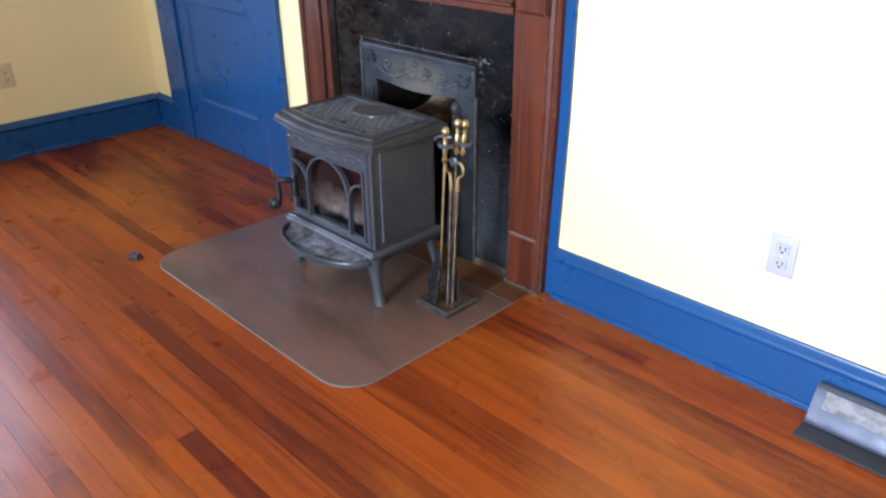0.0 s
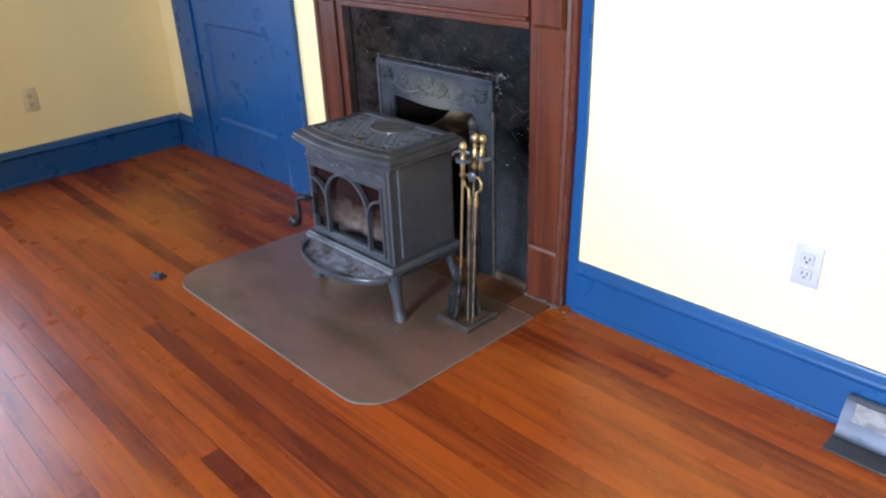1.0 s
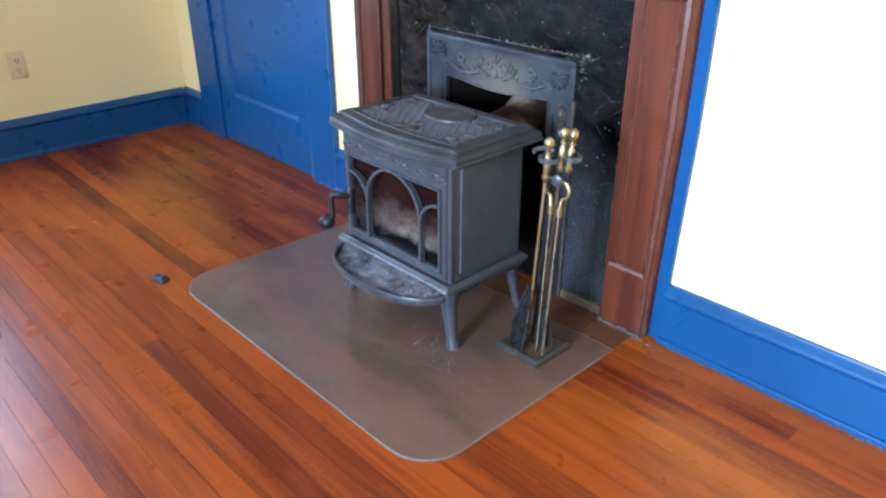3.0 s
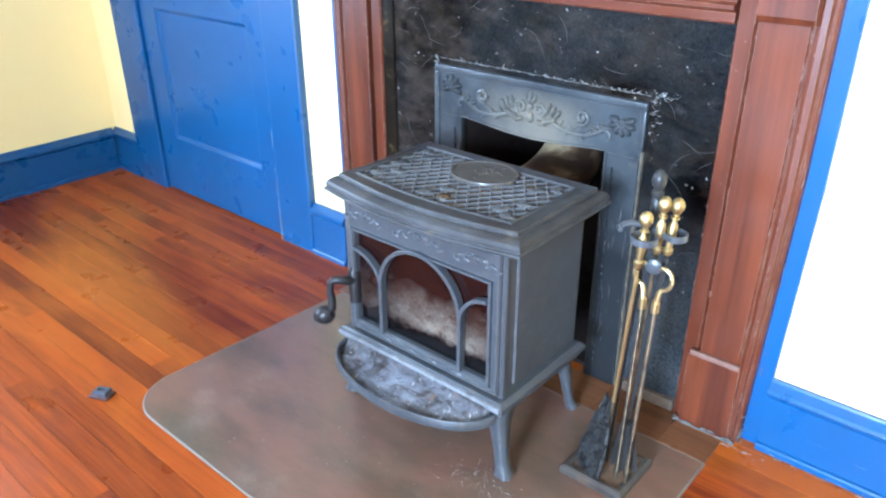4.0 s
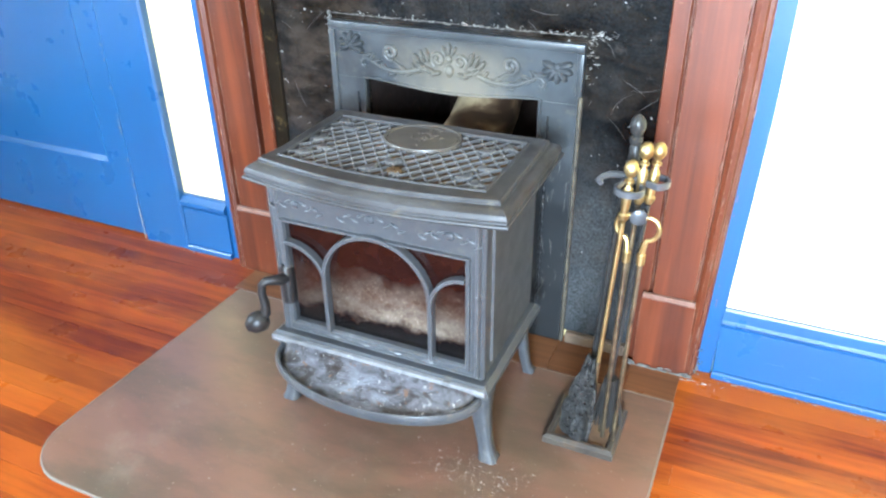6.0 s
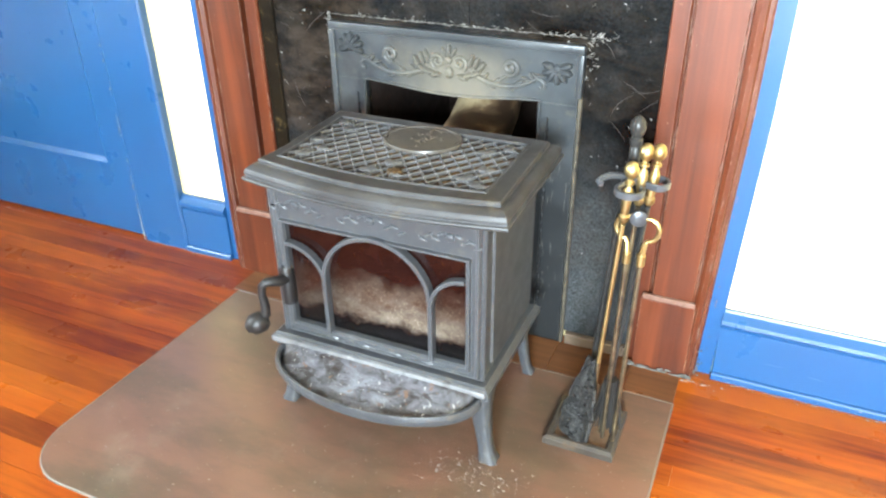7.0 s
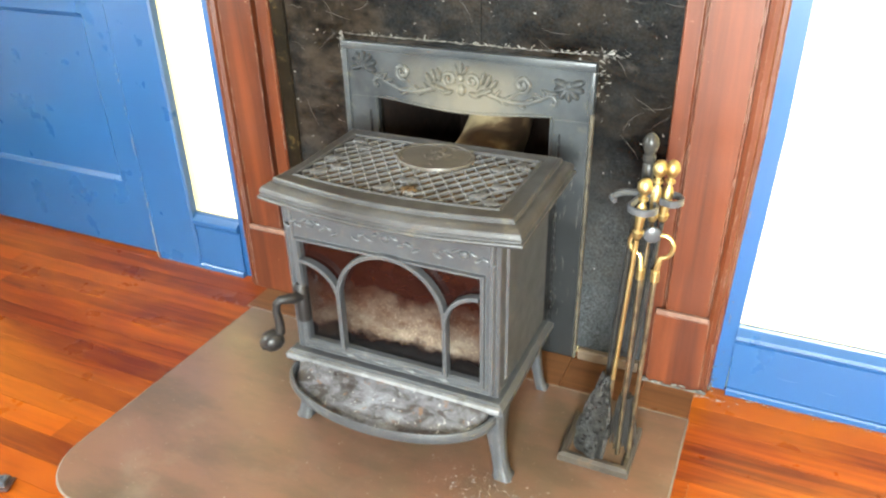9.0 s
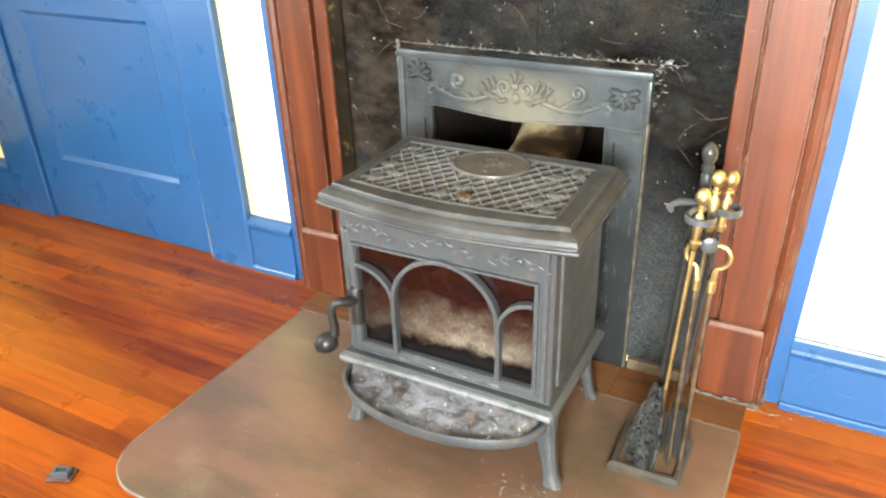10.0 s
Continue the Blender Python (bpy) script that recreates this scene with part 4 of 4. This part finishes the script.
part("base_flange", loft(B(), [[(SX - 0.222, 1.626, 0.146), (SX + 0.224, 1.626, 0.146), (SX + 0.224, 1.912, 0.146), (SX - 0.222, 1.912, 0.146)],
                               [(SX - 0.236, 1.612, 0.168), (SX + 0.236, 1.612, 0.168), (SX + 0.236, 1.922, 0.168), (SX - 0.236, 1.922, 0.168)],
                               [(SX - 0.242, 1.606, 0.176), (SX + 0.242, 1.606, 0.176), (SX + 0.242, 1.928, 0.176), (SX - 0.242, 1.928, 0.176)],
                               [(SX - 0.242, 1.606, 0.187), (SX + 0.242, 1.606, 0.187), (SX + 0.242, 1.928, 0.187), (SX - 0.242, 1.928, 0.187)],
                               [(SX - 0.232, 1.616, 0.1965), (SX + 0.232, 1.616, 0.1965), (SX + 0.232, 1.918, 0.1965), (SX - 0.232, 1.918, 0.1965)]]), STOVE, stove, smooth=20)
part("worn_front_edge", box(B(), SX - 0.238, SX + 0.236, 1.6025, 1.617, 0.1775, 0.192, 0.004, 2), WORNEDGE, stove, "edge rubbed to pale bare metal")

# door
fd = B()


def rect(x0, x1, z0, z1, y):
    return [(x0, y, z0), (x1, y, z0), (x1, y, z1), (x0, y, z1)]


DX0, DX1, DZ0, DZ1 = SX - 0.203, SX + 0.217, 0.203, 0.532
WX0, WX1, WZ0, WZ1 = SX - 0.183, SX + 0.190, 0.232, 0.460
rr = [rect(DX0, DX1, DZ0, DZ1, 1.642), rect(DX0, DX1, DZ0, DZ1, 1.626), rect(DX0 + 0.003, DX1 - 0.003, DZ0 + 0.003, DZ1 - 0.003, 1.621), rect(DX0 + 0.007, DX1 - 0.007, DZ0 + 0.006, DZ1 - 0.007, 1.621),
      rect(DX0 + 0.009, DX1 - 0.009, DZ0 + 0.008, DZ1 - 0.009, 1.624), rect(WX0 - 0.010, WX1 + 0.010, WZ0 - 0.012, WZ1 + 0.006, 1.624), rect(WX0 - 0.009, WX1 + 0.009, WZ0 - 0.010, WZ1 + 0.005, 1.616),
      rect(WX0 - 0.003, WX1 + 0.003, WZ0 - 0.004, WZ1 + 0.001, 1.616), rect(WX0, WX1, WZ0, WZ1, 1.622), rect(WX0, WX1, WZ0, WZ1, 1.6385)]
loft(fd, rr, False, False)
fdoor = part("stove_door", fd, STOVE, stove, smooth=20)
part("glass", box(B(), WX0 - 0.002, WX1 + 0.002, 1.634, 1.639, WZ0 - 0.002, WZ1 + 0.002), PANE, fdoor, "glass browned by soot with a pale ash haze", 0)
AX, AR, AZ = SX + 0.010, 0.112, 0.352
arch = [(AX - AR, 1.621, 0.226)] + [(AX - AR * math.cos(math.pi * i / 20), 1.621, AZ + 0.112 * math.sin(math.pi * i / 20)) for i in range(21)] + [(AX + AR, 1.621, 0.226)]
part("arch_bar", band(B(), arch, 0.0043, 0.0085), STOVE, fdoor)
for s, xe in ((-1, WX0), (1, WX1)):
    xa = AX + s * AR
    w = abs(xe - xa)
    pts = [(xa + s * w * (1 - math.cos(math.pi / 2 * i / 10)), 1.621, 0.345 + 0.072 * math.sin(math.pi / 2 * i / 10)) for i in range(11)]
    part("side_arch_bar", band(B(), pts, 0.0040, 0.008), STOVE, fdoor)
for c, w in ((SX - 0.155, 1), (SX + 0.004, 1.2), (SX + 0.160, -1)):
    bm = B()
    blob(bm, (c, 1.6235, 0.499), 0.010, 0.005, 0.008)
    for i in range(4):
        for s in (-1, 1):
            blob(bm, (c + s * (0.016 + 0.012 * i) * abs(w), 1.624, 0.499 - 0.003 * i + 0.004 * (-1) ** i), 0.010, 0.004, 0.003, s * 25 * (-1) ** i, 6, 4)
    part("leaf_relief", bm, STOVE, fdoor, kind="stuff")
bm = B()
for i in range(7):
    blob(bm, (SX + 0.004 + (i - 3) * 0.035, 1.622, 0.2165), 0.017, 0.004, 0.0035, 12 * (-1) ** i, 6, 4)
part("lower_relief", bm, STOVE, fdoor, kind="stuff")
hd = part("door_handle", tube(B(), [(SX - 0.194, 1.624, 0.333), (SX - 0.196, 1.602, 0.336), (SX - 0.203, 1.588, 0.341), (SX - 0.214, 1.580, 0.341), (SX - 0.222, 1.576, 0.332), (SX - 0.224, 1.575, 0.312), (SX - 0.219, 1.574, 0.288), (SX - 0.219, 1.572, 0.270), (SX - 0.226, 1.568, 0.260)],
                              [0.012, 0.0115, 0.010, 0.009, 0.0085, 0.0085, 0.0095, 0.0105, 0.0105], 12), HANDLE, stove, "dark crank handle")
part("knob", lathe(B(), [(0.004, -0.024), (0.014, -0.022), (0.0215, -0.012), (0.0225, 0.0), (0.0200, 0.011), (0.013, 0.018), (0.011, 0.022), (0.004, 0.024)], look((SX - 0.234, 1.560, 0.251), (SX - 0.182, 1.600, 0.276)), 16), HANDLE, hd)
part("hinge_boss", lathe(B(), [(0.014, 0.0), (0.014, 0.075), (0.009, 0.085)], pose(SX - 0.194, 1.624, 0.275), 12), HANDLE, hd)

# ash lip
def lip(kx, z, n=30, ex=0.0):
    return [(SX + 0.004 + (0.226 + ex) * kx * math.cos(math.pi + math.pi * i / n), 1.606 + (0.117 + ex) * kx * math.sin(math.pi + math.pi * i / n), z) for i in range(n + 1)]


bm = loft(B(), [lip(0.90, 0.148), lip(0.985, 0.152), lip(1.0, 0.158), lip(1.0, 0.168), lip(0.985, 0.1735), lip(0.965, 0.174), lip(0.945, 0.171), lip(0.93, 0.160), lip(0.86, 0.158), lip(0.45, 0.1585)], True, True)
al = part("ash_lip", bm, STOVE, stove)
rows = [[(p[0], p[1] + (1.6055 - p[1]) * u, z + 0.024 * u ** 1.4) for p in lip(0.93, 0.0)] for z, u in ((0.159, 0), (0.1612, 0.001), (0.1612, 0.3), (0.1612, 0.6), (0.1612, 1.0), (0.150, 1.0))]
part("ash_tray_floor", loft(B(), rows, False, False, closed=False), ASHIRON, al, "ash and rust stained tray")
# legs
def leg(fx, fy, tx, ty, slim=1.0):
    sx, sy = (1 if fx > SX else -1), (1 if fy > 1.78 else -1)
    rings = []
    for u, z, h in ((0.0, 0.178, 0.027), (0.05, 0.155, 0.024), (0.22, 0.120, 0.0185), (0.45, 0.080, 0.0155), (0.66, 0.042, 0.0140), (0.82, 0.020, 0.0150), (1.0, 0.008, 0.0185), (1.0, 0.0, 0.0185)):
        cx, cy, h = tx + (fx - tx) * u, ty + (fy - ty) * u, h * slim
        c = h * 0.35
        rings.append([(cx + a * h - (a * c if f else 0), cy + b * h - (0 if f else b * c), z) for a, b, f in
                      ((-1, -1, 1), (1, -1, 1), (1, -1, 0), (1, 1, 0), (1, 1, 1), (-1, 1, 1), (-1, 1, 0), (-1, -1, 0))])
    part("leg", loft(B(), rings), STOVE, stove, smooth=50)


leg(SX + 0.238, 1.632, SX + 0.214, 1.636)
leg(SX - 0.232, 1.636, SX - 0.208, 1.640)
leg(SX + 0.224, 1.925, SX + 0.206, 1.890, 0.72)
leg(SX - 0.222, 1.925, SX - 0.206, 1.890, 0.72)
part("flue_collar", lathe(B(), [(0.085, 0), (0.085, 0.03), (0.078, 0.032)], pose(SX + 0.002, 1.954, 0.455, -90, 0, 0), 24), STOVE, stove)
pts = [(SX + 0.002, 1.98, 0.455), (SX + 0.002, 2.08, 0.462), (SX + 0.002, 2.15, 0.478), (SX + 0.002, 2.21, 0.515), (SX + 0.002, 2.25, 0.57), (SX + 0.002, 2.265, 0.64), (SX + 0.002, 2.27, 0.95)]
part("flue_pipe", tube(B(), pts, 0.076, 24), PIPE, stove, "tan metal flue pipe, blotched brown to black on one side, bending up the chimney")

# ---- hearth sheet ----
def rounded(x0, x1, y0, y1, r, inset=0.0, n=8):
    pts = [(x1 - inset, y1 - inset), (x0 + 0.02 + inset, y1 - inset)]
    for cx, cy, a0 in ((x0 + r, y0 + r, 180), (x1 - r, y0 + r, 270)):
        pts += [(cx + (r - inset) * math.cos(radians(a0 + 90 * i / n)), cy + (r - inset) * math.sin(radians(a0 + 90 * i / n))) for i in range(n + 1)]
    return pts


MAT = (-2.335, -1.148, 1.236, 1.944, 0.12)
pad = thing("hearth_pad", (-1.74, 1.6, 0), "thin grey-brown hearth sheet with rounded front corners under the stove", "hearth pad")
part("sheet", loft(B(), [[(*p, 0.0) for p in rounded(*MAT, 0.003)], [(*p, 0.0042) for p in rounded(*MAT, 0.004)]]), SHEET, pad, smooth=0)
bm = B()
a, b = rounded(*MAT), rounded(*MAT, 0.0035)
loft(bm, [[(*p, 0.0) for p in a], [(*p, 0.0036) for p in a], [(*p, 0.0046) for p in b], [(*p, 0.0) for p in b]], False, False)
part("edge_band", bm, SHEETEDGE, pad, "paler worn edge")

hb = random.Random(5)
x = -2.335
while x < -1.15:
    w = hb.uniform(0.12, 0.30)
    stop = -2.248 if x < -2.249 else -1.263 if x < -1.264 else -1.150
    x1 = min(x + w, stop)
    if stop - x1 < 0.04:
        x1 = stop
    if x1 > x + 0.03:
        solo("hearth_board", box(B(), x, x1 - 0.0012, 1.9465, 2.0635 if stop == -1.263 else 2.044, 0.0, 0.0035, 0.0008), HEARTHWOOD, "dark brown wooden hearth border board behind the sheet", "hearth board", smooth=0, group="hearth border boards")
    x = x1

# ---- fire tools ----
tools = thing("fireplace_tool_set", (-1.313, 1.788, 0), "black iron stand with worn brass-handled fire tools on the hearth sheet", "fire tools")
TZ = 0.0047
bm = loft(B(), [[(-1.305 + a * h, 1.788 + b * h, z) for a, b in ((-1, -1), (1, -1), (1, 1), (-1, 1))] for h, z in ((0.072, TZ), (0.072, TZ + 0.014), (0.066, TZ + 0.020), (0.058, TZ + 0.020), (0.052, TZ + 0.014))])
bs = part("base", bm, BASEIRON, tools, "grey worn square iron base", 0)
part("dish", box(B(), -1.305 - 0.053, -1.305 + 0.053, 1.788 - 0.053, 1.788 + 0.053, TZ + 0.0142, TZ + 0.0158), DUSTY, bs, "dusty brown inset", 0)
stand = [(-1.312, 1.795, TZ + 0.015), (-1.300, 1.798, 0.30), (-1.284, 1.802, 0.60)]
part("pole", tube(B(), stand, 0.0065, 10), TOOLIRON, tools)
part("finial", lathe(B(), [(0.009, -0.085), (0.0115, -0.08), (0.0115, -0.030), (0.0095, -0.027), (0.0130, -0.022), (0.0130, -0.015), (0.0085, -0.011), (0.013, -0.004), (0.0160, 0.006), (0.0145, 0.015), (0.009, 0.022), (0.0035, 0.026)], pose(-1.276, 1.802, 0.668) @ Matrix.Diagonal((0.85, 0.85, 1, 1)), 14), TOOLIRON, tools)
# holder: two open rings of flat bar and a small bent hook
def flat_bar(bm, pts, high, thick):
    """Sweeps an upright flat bar along level points."""
    pts = [Vector(p) for p in pts]
    rings = []
    for i, p in enumerate(pts):
        d = (pts[min(i + 1, len(pts) - 1)] - pts[max(i - 1, 0)]).normalized()
        n2 = Vector((-d.y, d.x, 0)).normalized()
        rings.append([p + n2 * thick * u + Vector((0, 0, high * v)) for u, v in ((-1, -0.8), (-0.6, -1), (0.6, -1), (1, -0.8), (1, 0.8), (0.6, 1), (-0.6, 1), (-1, 0.8))])
    return loft(bm, rings)


for cx, cy, rr2, a0, z in ((-1.270, 1.758, 0.023, 150, 0.577), (-1.234, 1.800, 0.021, 285, 0.580)):
    arc = [(cx + rr2 * math.cos(radians(a0 + 13 * i)), cy + rr2 * math.sin(radians(a0 + 13 * i)), z) for i in range(21)]
    part("hook", flat_bar(B(), [(-1.284, 1.802, z)] + arc, 0.0062, 0.0028), HOOKIRON, tools, "grey worn iron ring hook")
bent = [(-1.284, 1.802, 0.582), (-1.298, 1.794, 0.586), (-1.310, 1.786, 0.588), (-1.320, 1.776, 0.586), (-1.325, 1.768, 0.582), (-1.319, 1.760, 0.580)]
part("hook", tube(B(), bent, [0.007, 0.006, 0.0065, 0.0055, 0.006, 0.0045], 8), HOOKIRON, tools, "bent grey iron hook")


def tool(name, top_at, foot, label, rod=None):
    """A brass-handled rod from its ball down to its foot."""
    t, f = Vector(top_at), Vector(foot)
    m = Matrix.Translation(t) @ (f - t).to_track_quat("-Z", "Y").to_matrix().to_4x4() @ Matrix.Diagonal((0.80, 0.80, 0.93, 1))
    h = part(name, lathe(B(), [(0.003, 0.0165), (0.0085, 0.0140), (0.0130, 0.0090), (0.0155, 0.002), (0.0150, -0.005), (0.0105, -0.0125), (0.006, -0.0165), (0.0060, -0.020), (0.0105, -0.022), (0.0105, -0.026), (0.0060, -0.029), (0.0062, -0.034), (0.0095, -0.038), (0.0115, -0.046), (0.0105, -0.062), (0.0080, -0.086), (0.0120, -0.090), (0.0110, -0.097), (0.0070, -0.104)], m, 14), BRASS, tools, label)
    d = (f - t).normalized()
    part("rod", tube(B(), [t + d * 0.10, t + d * 0.40], 0.0042, 10), rod or BRASS, h)
    part("rod_end", tube(B(), [t + d * 0.40, f], 0.0040, 10), rod or AGED, h, "tarnished lower rod")
    return h


sh = tool("shovel", (-1.270, 1.755, 0.617), (-1.292, 1.746, 0.10), "brass-handled fire shovel")
bm = B()
rp = random.Random(3)
rows = []
for i in range(13):
    u = i / 12
    w = 0.010 + 0.029 * min(1, u * 1.5)
    c = Vector((-1.300 - 0.020 * u, 1.752 - 0.024 * u, 0.212 - 0.186 * u))
    rows.append([tuple(c + Vector((0.85 * w * v + rp.uniform(-1, 1) * 0.002, -0.3 * w * v + rp.uniform(-1, 1) * 0.003, 0.012 * v * v + rp.uniform(-1, 1) * 0.002))) for v in (-1, -0.85, -0.6, -0.3, 0, 0.3, 0.6, 0.85, 1)])
back = [[(q[0] + 0.001, q[1] + 0.004, q[2]) for q in r] for r in rows]
loft(bm, [r + bk[::-1] for r, bk in zip(rows, back)])
part("pan", bm, SOOTY, sh, "dented black shovel pan")
tool("poker", (-1.255, 1.792, 0.637), (-1.272, 1.766, 0.03), "brass-handled poker", AGED)
br = tool("hearth_brush", (-1.236, 1.802, 0.636), (-1.264, 1.777, 0.17), "brass-handled hearth brush", TOOLIRON)
bm = B()
for i in range(70):
    a, r = rnd.uniform(0, 6.28), rnd.uniform(0, 1)
    s0 = Vector((-1.262 + 0.012 * r * math.cos(a), 1.775 + 0.012 * r * math.sin(a), 0.165))
    s1 = Vector((-1.262 + 0.030 * r * math.cos(a), 1.775 + 0.024 * r * math.sin(a), 0.035 + 0.02 * rnd.random()))
    tube(bm, [s0, s1], [0.0028, 0.0018], 4)
part("bristles", bm, TOOLIRON, br, "sooty black bristles")
# tongs hang in front: a pivot disc, two looped grips with ferrules and two long arms
tg = part("tongs", lathe(B(), [(0.003, -0.007), (0.006, -0.0065), (0.0065, -0.005), (0.0125, -0.0045), (0.0150, -0.001), (0.0150, 0.003), (0.012, 0.005), (0.004, 0.006)], pose(-1.251, 1.770, 0.524, 90, 0, 15), 16), HOOKIRON, tools, "brass-looped fire tongs")
for s, cx, ex in ((1, -1.232, -1.243), (-1, -1.270, -1.264)):
    lp = [(cx + 0.018 * math.cos(radians(a)), 1.772, 0.503 + 0.022 * math.sin(radians(a))) for a in (range(120, -91, -21) if s > 0 else range(60, 271, 21))]
    foot = Vector((cx - s * 0.006, 1.770, 0.452))
    part("loop", tube(B(), lp + [(cx - s * 0.003, 1.771, 0.474), tuple(foot)], [0.0040] * len(lp) + [0.0050, 0.0055], 8), BRASS, tg)
    part("ferrule", lathe(B(), [(0.006, 0.012), (0.0075, 0.010), (0.0075, -0.010), (0.006, -0.012)], pose(foot.x, foot.y, foot.z - 0.008), 12), BRASS, tg)
    part("arm", tube(B(), [foot + Vector((0, 0, -0.018)), (0.55 * foot.x + 0.45 * ex, 1.762, 0.25), (ex, 1.752, 0.03)], 0.0042, 8), AGED, tg)

# ---- floor register ----
reg = thing("floor_register", (-0.03, 2.04, 0), "worn silver painted baseboard heat register with slots", "heat register")
part("flange", box(B(), -0.215, 0.19, 1.944, 2.0635, 0.0, 0.006, 0.002), DARKREG, reg, "dull grey floor flange")
prof = [(2.068, 0.006), (2.012, 0.006), (2.006, 0.012), (2.006, 0.020), (2.013, 0.030), (2.020, 0.052), (2.034, 0.082), (2.046, 0.100), (2.056, 0.106), (2.068, 0.107)]
hood = part("hood", prism(B(), prof, "x", -0.210, 0.185), GREYMETAL, reg, smooth=25)
grime = Nodes("grimy_worn_patch")
GRIME = grime.set(Base_Color=grime.mix(grime.step(grime.noise(26, 6, 0.7, grime.space((1, 1, 2))), 0.42, 0.6), (0.15, 0.13, 0.11), (0.04, 0.032, 0.027)), Roughness=0.5)
part("worn_patch", loft(B(), [[(-0.185, 2.0225, 0.056), (0.165, 2.0225, 0.056), (0.165, 2.0445, 0.1005), (-0.185, 2.0445, 0.1005)],
                              [(-0.183, 2.0208, 0.058), (0.163, 2.0208, 0.058), (0.163, 2.0425, 0.1008), (-0.183, 2.0425, 0.1008)]]), GRIME, hood, "grimy patch where the silver paint has worn off", 0)
part("screw", blob(B(), (-0.150, 2.0105, 0.024), 0.005, 0.003, 0.005), GREYMETAL, hood)

# ---- small things on the floor ----
catch = thing("floor_catch", (-2.388, 1.208, 0.0), "small worn metal door catch fixed on the wooden floor", "catch")
turn = Matrix.Translation((-2.388, 1.208, 0)) @ pose(0, 0, 0, 0, 0, 24)
bm = box(B(), -0.028, 0.028, -0.019, 0.019, 0.0, 0.007, 0.003, 2)
bmesh.ops.transform(bm, matrix=turn, verts=bm.verts)
part("base", bm, CATCHRED, catch, "red-brown painted base plate")
bm = loft(B(), [[(u * a + 0.002, v * b, z) for u, v in ((-1, -1), (1, -1), (1, 1), (-1, 1))] for a, b, z in ((0.019, 0.013, 0.007), (0.019, 0.013, 0.017), (0.016, 0.010, 0.020), (0.011, 0.006, 0.020), (0.010, 0.005, 0.014))])
bmesh.ops.transform(bm, matrix=turn, verts=bm.verts)
part("socket", bm, GREYMETAL, catch, "dull grey metal socket", 0)
for u in (-0.023, 0.024):
    part("screw", blob(B(), turn @ Vector((u, 0, 0.007)), 0.003, 0.003, 0.0014), HANDLE, catch)
bm = B()
for i in range(420):
    if i < 300:
        x, y = rnd.gauss(-1.48, 0.07), rnd.gauss(1.575, 0.03)
    else:
        x, y = rnd.uniform(-2.25, -1.2), rnd.uniform(1.27, 1.6)
    r = 0.0004 + 0.0014 * rnd.random() ** 3
    blob(bm, (x, y, 0.0045), r * rnd.uniform(1, 2), r, r * 0.6, 0, 5, 2)
solo("ash_crumbs", bm, ASH, "pale ash crumbs scattered on the hearth sheet by the stove leg", "ash", "stuff", 0)

bm = B()
rq = random.Random(17)
for i in range(60):
    x = rq.uniform(-1.27, -1.125)
    blob(bm, (x, 2.043 - 0.002 * rq.random(), 0.0035 + rq.random() ** 2 * 0.010), rq.uniform(0.002, 0.008), 0.0016, rq.uniform(0.0008, 0.003), rq.uniform(-10, 10), 6, 3)
for i in range(26):
    blob(bm, (-1.121 + rq.gauss(0, 0.003), 2.054, 0.01 + 0.075 * rq.random() ** 1.6), rq.uniform(0.0008, 0.003), 0.0015, rq.uniform(0.001, 0.005), rq.uniform(-20, 20), 6, 3)
part("foot_dust", bm, DUSTY2, mantel, "grey dust and chipped paint at the foot of the pilaster", 0, "stuff")
bm = B()
for i in range(150):
    u = rnd.random()
    if u < 0.5:
        x, y = rnd.uniform(-1.10, -0.25), YN - 0.033 - abs(rnd.gauss(0, 0.003))
    elif u < 0.75:
        x, y = rnd.uniform(-3.5, -2.46), YN - 0.030 - abs(rnd.gauss(0, 0.004))
    else:
        x, y = rnd.gauss(-1.14, 0.05), 2.042 - abs(rnd.gauss(0, 0.006))
    r = rnd.uniform(0.0005, 0.0016)
    blob(bm, (x, y, 0.0006), r * rnd.uniform(1, 4), r, r * 0.7, 0, 5, 2)
solo("paint_crumbs", bm, ASH, "crumbs of pale paint and dust along the foot of the baseboard", "crumbs", "stuff", 0)

# ---- floorboards ----
PITCH = 0.0585
boards = {}


def board_mesh(length):
    key = round(length, 2)
    if key not in boards:
        w, h = PITCH - 0.0006, 0.012
        bm = B()
        e = length - 0.0003
        loft(bm, [[(0, 0, -h), (e, 0, -h), (e, w, -h), (0, w, -h)], [(0, 0, -0.0006), (e, 0, -0.0006), (e, w, -0.0006), (0, w, -0.0006)],
                  [(0, 0, 0), (e, 0, 0), (e, w, 0), (0, w, 0)]], False, True)
        boards[key] = finish("floorboard", bm, FLOOR)
    return boards[key]


y, row = YS, 0
rb = random.Random(21)
while y < YN - 0.001:
    x = XW
    while x < XE - 0.01:
        length = rb.uniform(0.5, 2.6) if x == XW else rb.uniform(1.6, 3.8)
        length = round(min(length, XE - x), 2)
        ob = new("floorboard", board_mesh(length))
        ob.location = (x, y, 0)
        ob.parent = floor
        x += length
    y += PITCH
    row += 1
